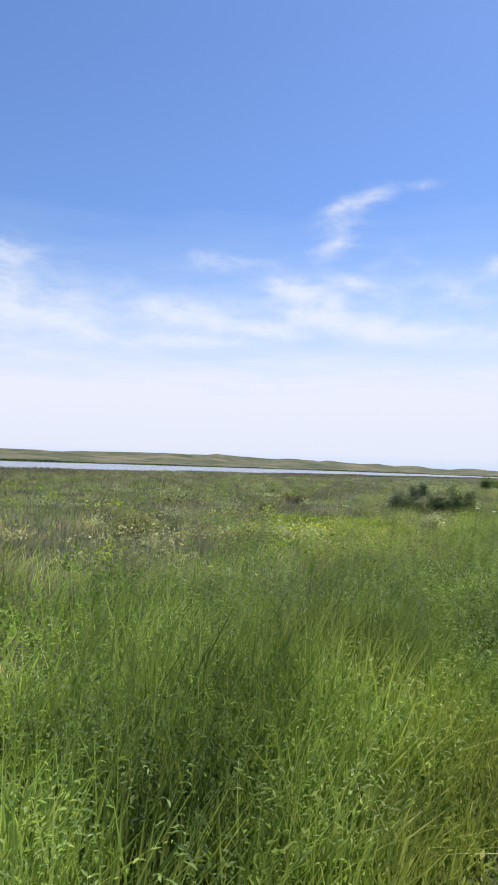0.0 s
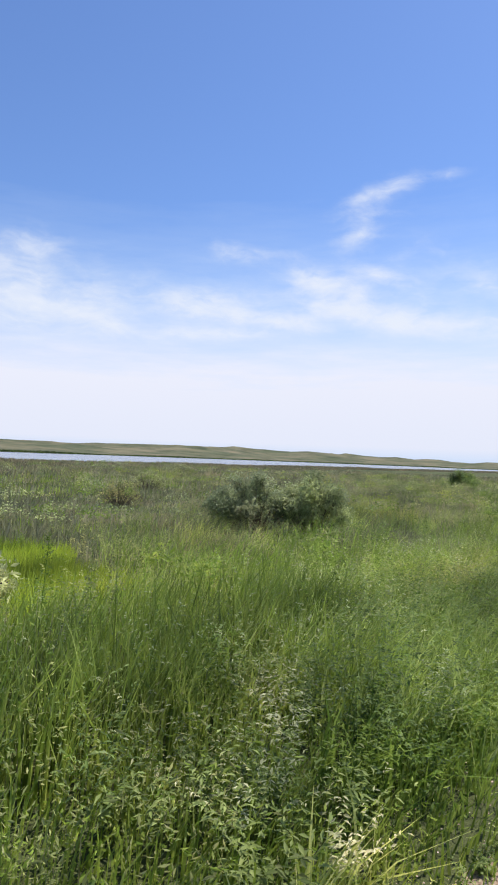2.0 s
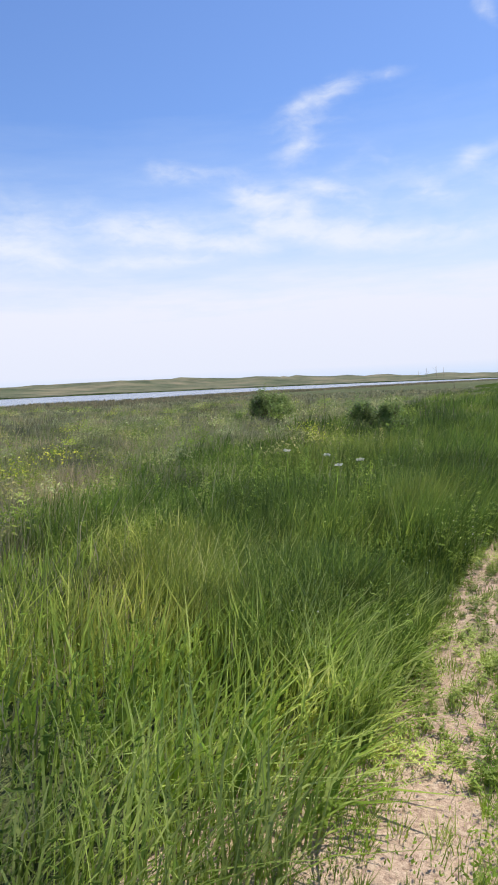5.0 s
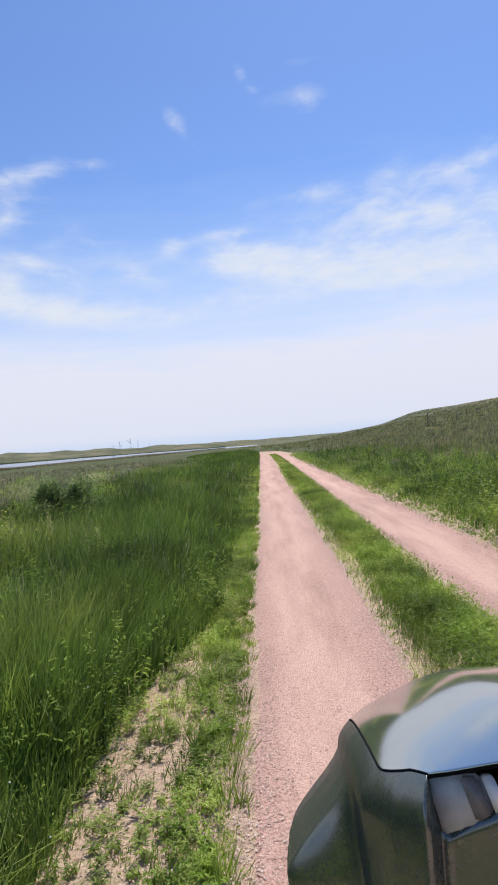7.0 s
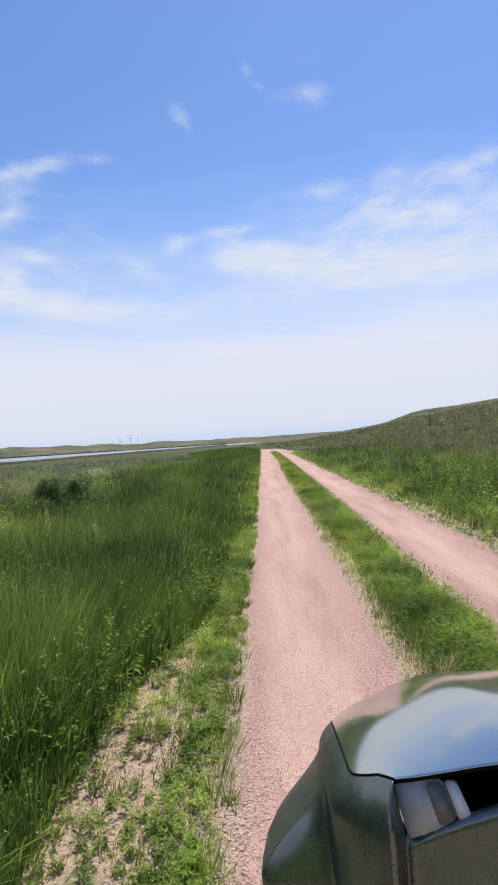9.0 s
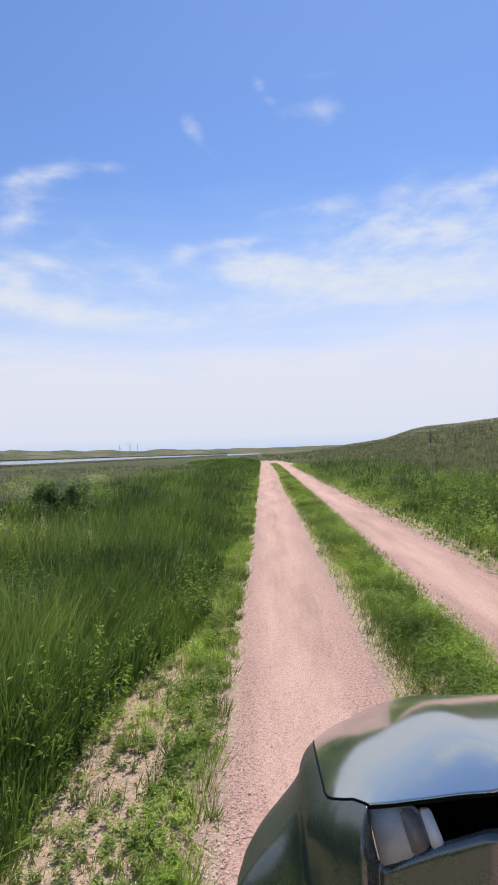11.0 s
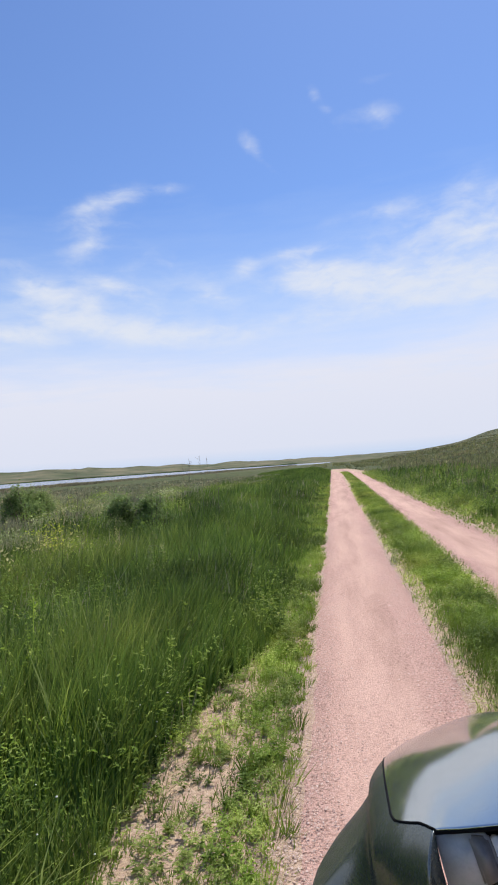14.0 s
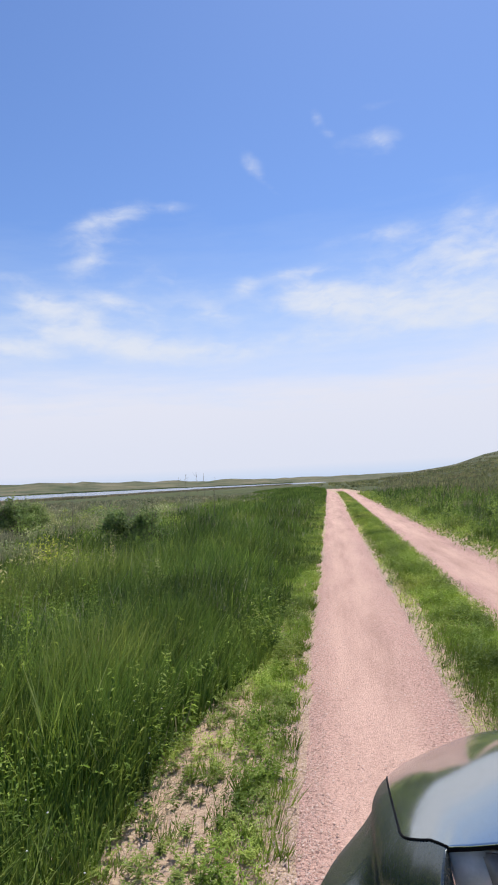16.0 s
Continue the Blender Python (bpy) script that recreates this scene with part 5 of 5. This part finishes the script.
# ---------------------------------------------------------------- dark green vehicle beside the walk's end
E = 1.5
veh = thing("vehicle", "dark green utility vehicle standing on the gravel track", "vehicle", at=(0.72, 1.5, 0.0))
MID = 0.72  # the vehicle's centre line


def local(x, y, z):
    return (x - 0.72, y - 1.5, z)


def mirrored(p):
    return 2 * MID - p[0], p[1], p[2]


def sheet_part(fn, nu, nv, name, material, label="", flips=(False,), thick=0.0):
    """A panel from a function of (u, v); with flips, its mirror image as well, in one mesh."""
    bm = bmesh.new()
    for flip in flips:
        vs = []
        for j in range(nv + 1):
            row = [fn(i / nu, j / nv) for i in range(nu + 1)]
            vs.append([bm.verts.new(local(*(mirrored(p) if flip else p))) for p in row])
        for j in range(nv):
            for i in range(nu):
                bm.faces.new((vs[j][i], vs[j][i + 1], vs[j + 1][i + 1], vs[j + 1][i]))
    bmesh.ops.recalc_face_normals(bm, faces=bm.faces)
    o = part(name, bm, material, veh, label)
    if thick:
        md = o.modifiers.new("thickness", "SOLIDIFY")
        md.thickness, md.offset = thick, -1
    return o


ROLL, FLAT, JOINT = 0.1076, 0.8237, 0.7392  # the shoulder's width, its height against that, and its slope at the joint
JOINT_D = ROLL * (1 - math.sin(JOINT))


def side_line(y):
    return 0.0683 + 0.0084 * (y - 1) + 0.0656 * (y - 1) ** 2


def skin(d, y):
    """The hood's skin a distance d inside the flank: a rolled shoulder, then a crowned top that falls away ahead."""
    u = y - 0.95
    k = min(1.0, max(0.0, 1 - d / ROLL))
    crown = float(smooth(np.array(d / 0.2783)))
    z = E - 0.5148 - 0.1516 * u - 0.2487 * u ** 2 - ROLL * FLAT * (1 - math.sqrt(1 - k * k)) + 0.0812 * crown
    return side_line(y) + d, y, z


CUT_D = [JOINT_D, 0.0362, 0.0380, 0.0445, 0.0562, 0.0675, 0.0752, 0.0819, 0.1030, 0.1545, 0.2154, 0.66]
CUT_Y = [0.990, 0.9775, 0.9640, 0.9439, 0.9185, 0.9000, 0.8800, 0.8612, 0.8414, 0.8061, 0.7697, 0.73]


def cut_y(d):
    """Where the hood ends: round its corner, then along its lip."""
    return float(np.interp(d, CUT_D, CUT_Y))


def hood_fn(u, v):
    k = abs(2 * u - 1)
    d = JOINT_D + (MID - 0.0693 - JOINT_D) * (1 - k) ** 2.2
    y0 = cut_y(d)
    y = y0 + v ** 1.3 * (1.95 - y0)
    x, _, z = skin(d, y)
    x += (MID - x) * max(0.0, 1 - k * 5)
    return (x, y, z) if u < 0.5 else mirrored((x, y, z))


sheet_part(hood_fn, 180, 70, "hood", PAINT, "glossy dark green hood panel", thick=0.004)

# the rim that the fender, the front corner and the bumper hang from: place, outward way, slope at the rim, size of its rolled edge
RIM = [(skin(JOINT_D, y), (-1.0, 0.0), JOINT, 1.0) for y in (1.95, 1.6, 1.4, 1.25, 1.15, 1.08)]
RIM += [(skin(JOINT_D, 1.03), (-0.98, -0.12), JOINT, 1.0), (skin(JOINT_D, 1.0), (-0.95, -0.3), JOINT, 1.0)]
RIM += [(skin(d, cut_y(d)), (-0.92 + 0.09 * i, -0.38 - 0.05 * i), math.asin(1 - d / ROLL), 0.95 - 0.035 * i) for i, d in enumerate(CUT_D[:8])]
RIM += [
    ((0.1523, 0.8559, 0.9910), (-0.25, -0.75), 0.3, 0.62),
    ((0.1556, 0.8520, 0.9665), (-0.2, -0.85), 0.55, 0.45),
    ((0.1610, 0.8505, 0.9420), (-0.1, -0.9), 1, 0.3),
    ((0.1707, 0.8505, 0.9397), (0, -1), 0.2, 0.13),
    ((0.1962, 0.8388, 0.9579), (0, -1), 0.1, 0.13),
    ((0.2255, 0.8221, 0.9785), (0, -1), 0.1, 0.13),
    ((0.2859, 0.7829, 1.0222), (0, -1), 0.1, 0.14),
    ((0.4116, 0.7585, 1.0403), (0, -1), 0.1, 0.14),
    ((0.7200, 0.7350, 1.0350), (0, -1), 0.1, 0.14),
]
RIM_U = np.cumsum([0.0] + [max(0.006, math.dist(a[0], b[0])) ** 0.6 for a, b in zip(RIM, RIM[1:])])
RIM_U /= RIM_U[-1]
RIM_COLS = np.array([(*p, *n, s, r) for p, n, s, r in RIM])


def fender_fn(u, v):
    x, y, z, nx_, ny_, slope, size = (float(np.interp(u, RIM_U, RIM_COLS[:, i])) for i in range(7))
    ang = slope + (math.pi / 2 - slope) * min(1.0, v / 0.35)
    out = ROLL * (math.sin(ang) - math.sin(slope)) * size
    drop = ROLL * FLAT * (math.cos(slope) - math.cos(ang)) * size
    e = max(0.0, v - 0.35) / 0.65
    fall = (z - drop - 0.45) * e ** 1.1
    drop += fall
    out -= 0.06 * fall
    flare = min(1.0, fall / 0.17)
    out += 0.135 * (0.6 * flare + 0.4 * float(smooth(np.array(flare)))) * float(smooth(np.array((y - 1.05) / 0.11)))
    return x + nx_ * out, y + ny_ * out, z - drop


sheet_part(fender_fn, 260, 70, "fender", DULL_PAINT, "dark green fender and bumper with a flared wheel arch", (False, True), thick=0.003)

for flip in (False, True):
    bm = bmesh.new()
    line = [skin(JOINT_D, y) for y in (1.72, 1.6, 1.5, 1.4, 1.3, 1.22, 1.15, 1.1, 1.06, 1.03, 1.005)] + [skin(d, cut_y(d)) for d in CUT_D[:8]]
    tube(bm, [local(*(mirrored(p) if flip else p)) for p in line], 0.0019, 0.0019, 8)
    part("joint_seal", bm, BLACK, veh, "thin black joint round the hood's corner")
bm = bmesh.new()
tube(bm, [local(*(lambda p: (p[0], p[1] + 0.002, p[2] - 0.005))(skin(d, cut_y(d)))) for d in (0.0819, 0.092, 0.103, 0.128, 0.1545, 0.185, 0.2154, 0.28, 0.38, 0.5, 0.64)], 0.003, 0.003, 8)
part("lip_seal", bm, BLACK, veh, "black rubber seal under the hood lip")


def solid(name, corners, material, parent, label="", bev=0.003, deep=0.012):
    """A rounded solid from four front corners and a depth towards the back."""
    bm = bmesh.new()
    face = bm.faces.new([bm.verts.new(local(*c)) for c in corners])
    r = bmesh.ops.extrude_face_region(bm, geom=[face])
    bmesh.ops.translate(bm, verts=[v for v in r["geom"] if isinstance(v, bmesh.types.BMVert)], vec=(0, deep, 0.0))
    bmesh.ops.recalc_face_normals(bm, faces=bm.faces)
    bmesh.ops.bevel(bm, geom=list(bm.edges), offset=bev, segments=3, affect="EDGES")
    return part(name, bm, material, parent, label)


lamp = solid("headlamp", [(0.1493, 0.8630, 1.0057), (0.2133, 0.8326, 1.0192), (0.2280, 0.8182, 0.9676), (0.1636, 0.8417, 0.9373)], GREYLENS, veh, "clouded grey lamp lens")
solid("reflector", [(0.1886, 0.8379, 1.0145), (0.2102, 0.8280, 1.0185), (0.2235, 0.8152, 0.9739), (0.2031, 0.8228, 0.9606)], SMOKE, lamp, "smoky inner reflector", 0.004)
solid("light_bar", [(0.2136, 0.8277, 1.0191), (0.2267, 0.8206, 1.0234), (0.2420, 0.8064, 0.9811), (0.2273, 0.8138, 0.9711)], WHITELENS, lamp, "white light bar", 0.002)

bm = bmesh.new()
bmesh.ops.create_cube(bm, size=1.0, matrix=Matrix.Translation(local(0.74, 1.03, E - 0.66)) @ Matrix.Diagonal((1.08, 0.06, 0.26, 1)))
part("grille_recess", bm, BLACK, veh, "black grille opening", True)
bm = bmesh.new()
bmesh.ops.create_cube(bm, size=1.0, matrix=Matrix.Translation(local(0.72, 1.60, 0.40)) @ Matrix.Diagonal((0.85, 1.2, 0.24, 1)))
bmesh.ops.bevel(bm, geom=list(bm.edges), offset=0.05, segments=3, affect="EDGES")
part("body_tub", bm, PAINT, veh)


def wheel(x, y):
    r, w = 0.26, 0.18
    bm = bmesh.new()
    prof = [(-w / 2, r * 0.62), (-w / 2, r * 0.9), (-w / 2 + 0.025, r), (w / 2 - 0.025, r), (w / 2, r * 0.9), (w / 2, r * 0.62)]
    n = 36
    rings = [[bm.verts.new((px, math.cos(2 * math.pi * k / n) * pr, math.sin(2 * math.pi * k / n) * pr)) for px, pr in prof] for k in range(n)]
    for k in range(n):
        a, b = rings[k], rings[(k + 1) % n]
        for i in range(len(prof)):
            bm.faces.new((a[i], b[i], b[(i + 1) % len(prof)], a[(i + 1) % len(prof)]))
    bmesh.ops.recalc_face_normals(bm, faces=bm.faces)
    w0 = part("wheel", bm, RUBBER, veh, "black rubber tyre")
    w0.location = local(x, y, r + 0.012)
    bm = bmesh.new()
    bmesh.ops.create_cone(bm, cap_ends=True, segments=24, radius1=r * 0.63, radius2=r * 0.63, depth=w * 0.7, matrix=Matrix.Rotation(math.pi / 2, 4, "Y"))
    part("rim", bm, STEEL, w0, "steel rim")


for wx in (0.42, 1.18):
    for wy in (1.30, 2.0):
        wheel(wx, wy)

# ragged grass where the marsh meets the gravel
y = rng.uniform(-31.0, -6.0, 9000)
far = rng.random(9000) ** 0.9 * 0.95
x = road_x(y) + left_edge(y) + 0.12 * wave(0 * y, y, 1.6, 31.0) + 0.2 - far
blades("edge_grass", x, y, (0.11 + 0.25 * far) * rng.uniform(0.5, 1.4, 9000), rng.uniform(0.006, 0.013, 9000), 0.6, FRESH, "short fresh grass fraying over the gravel's edge")
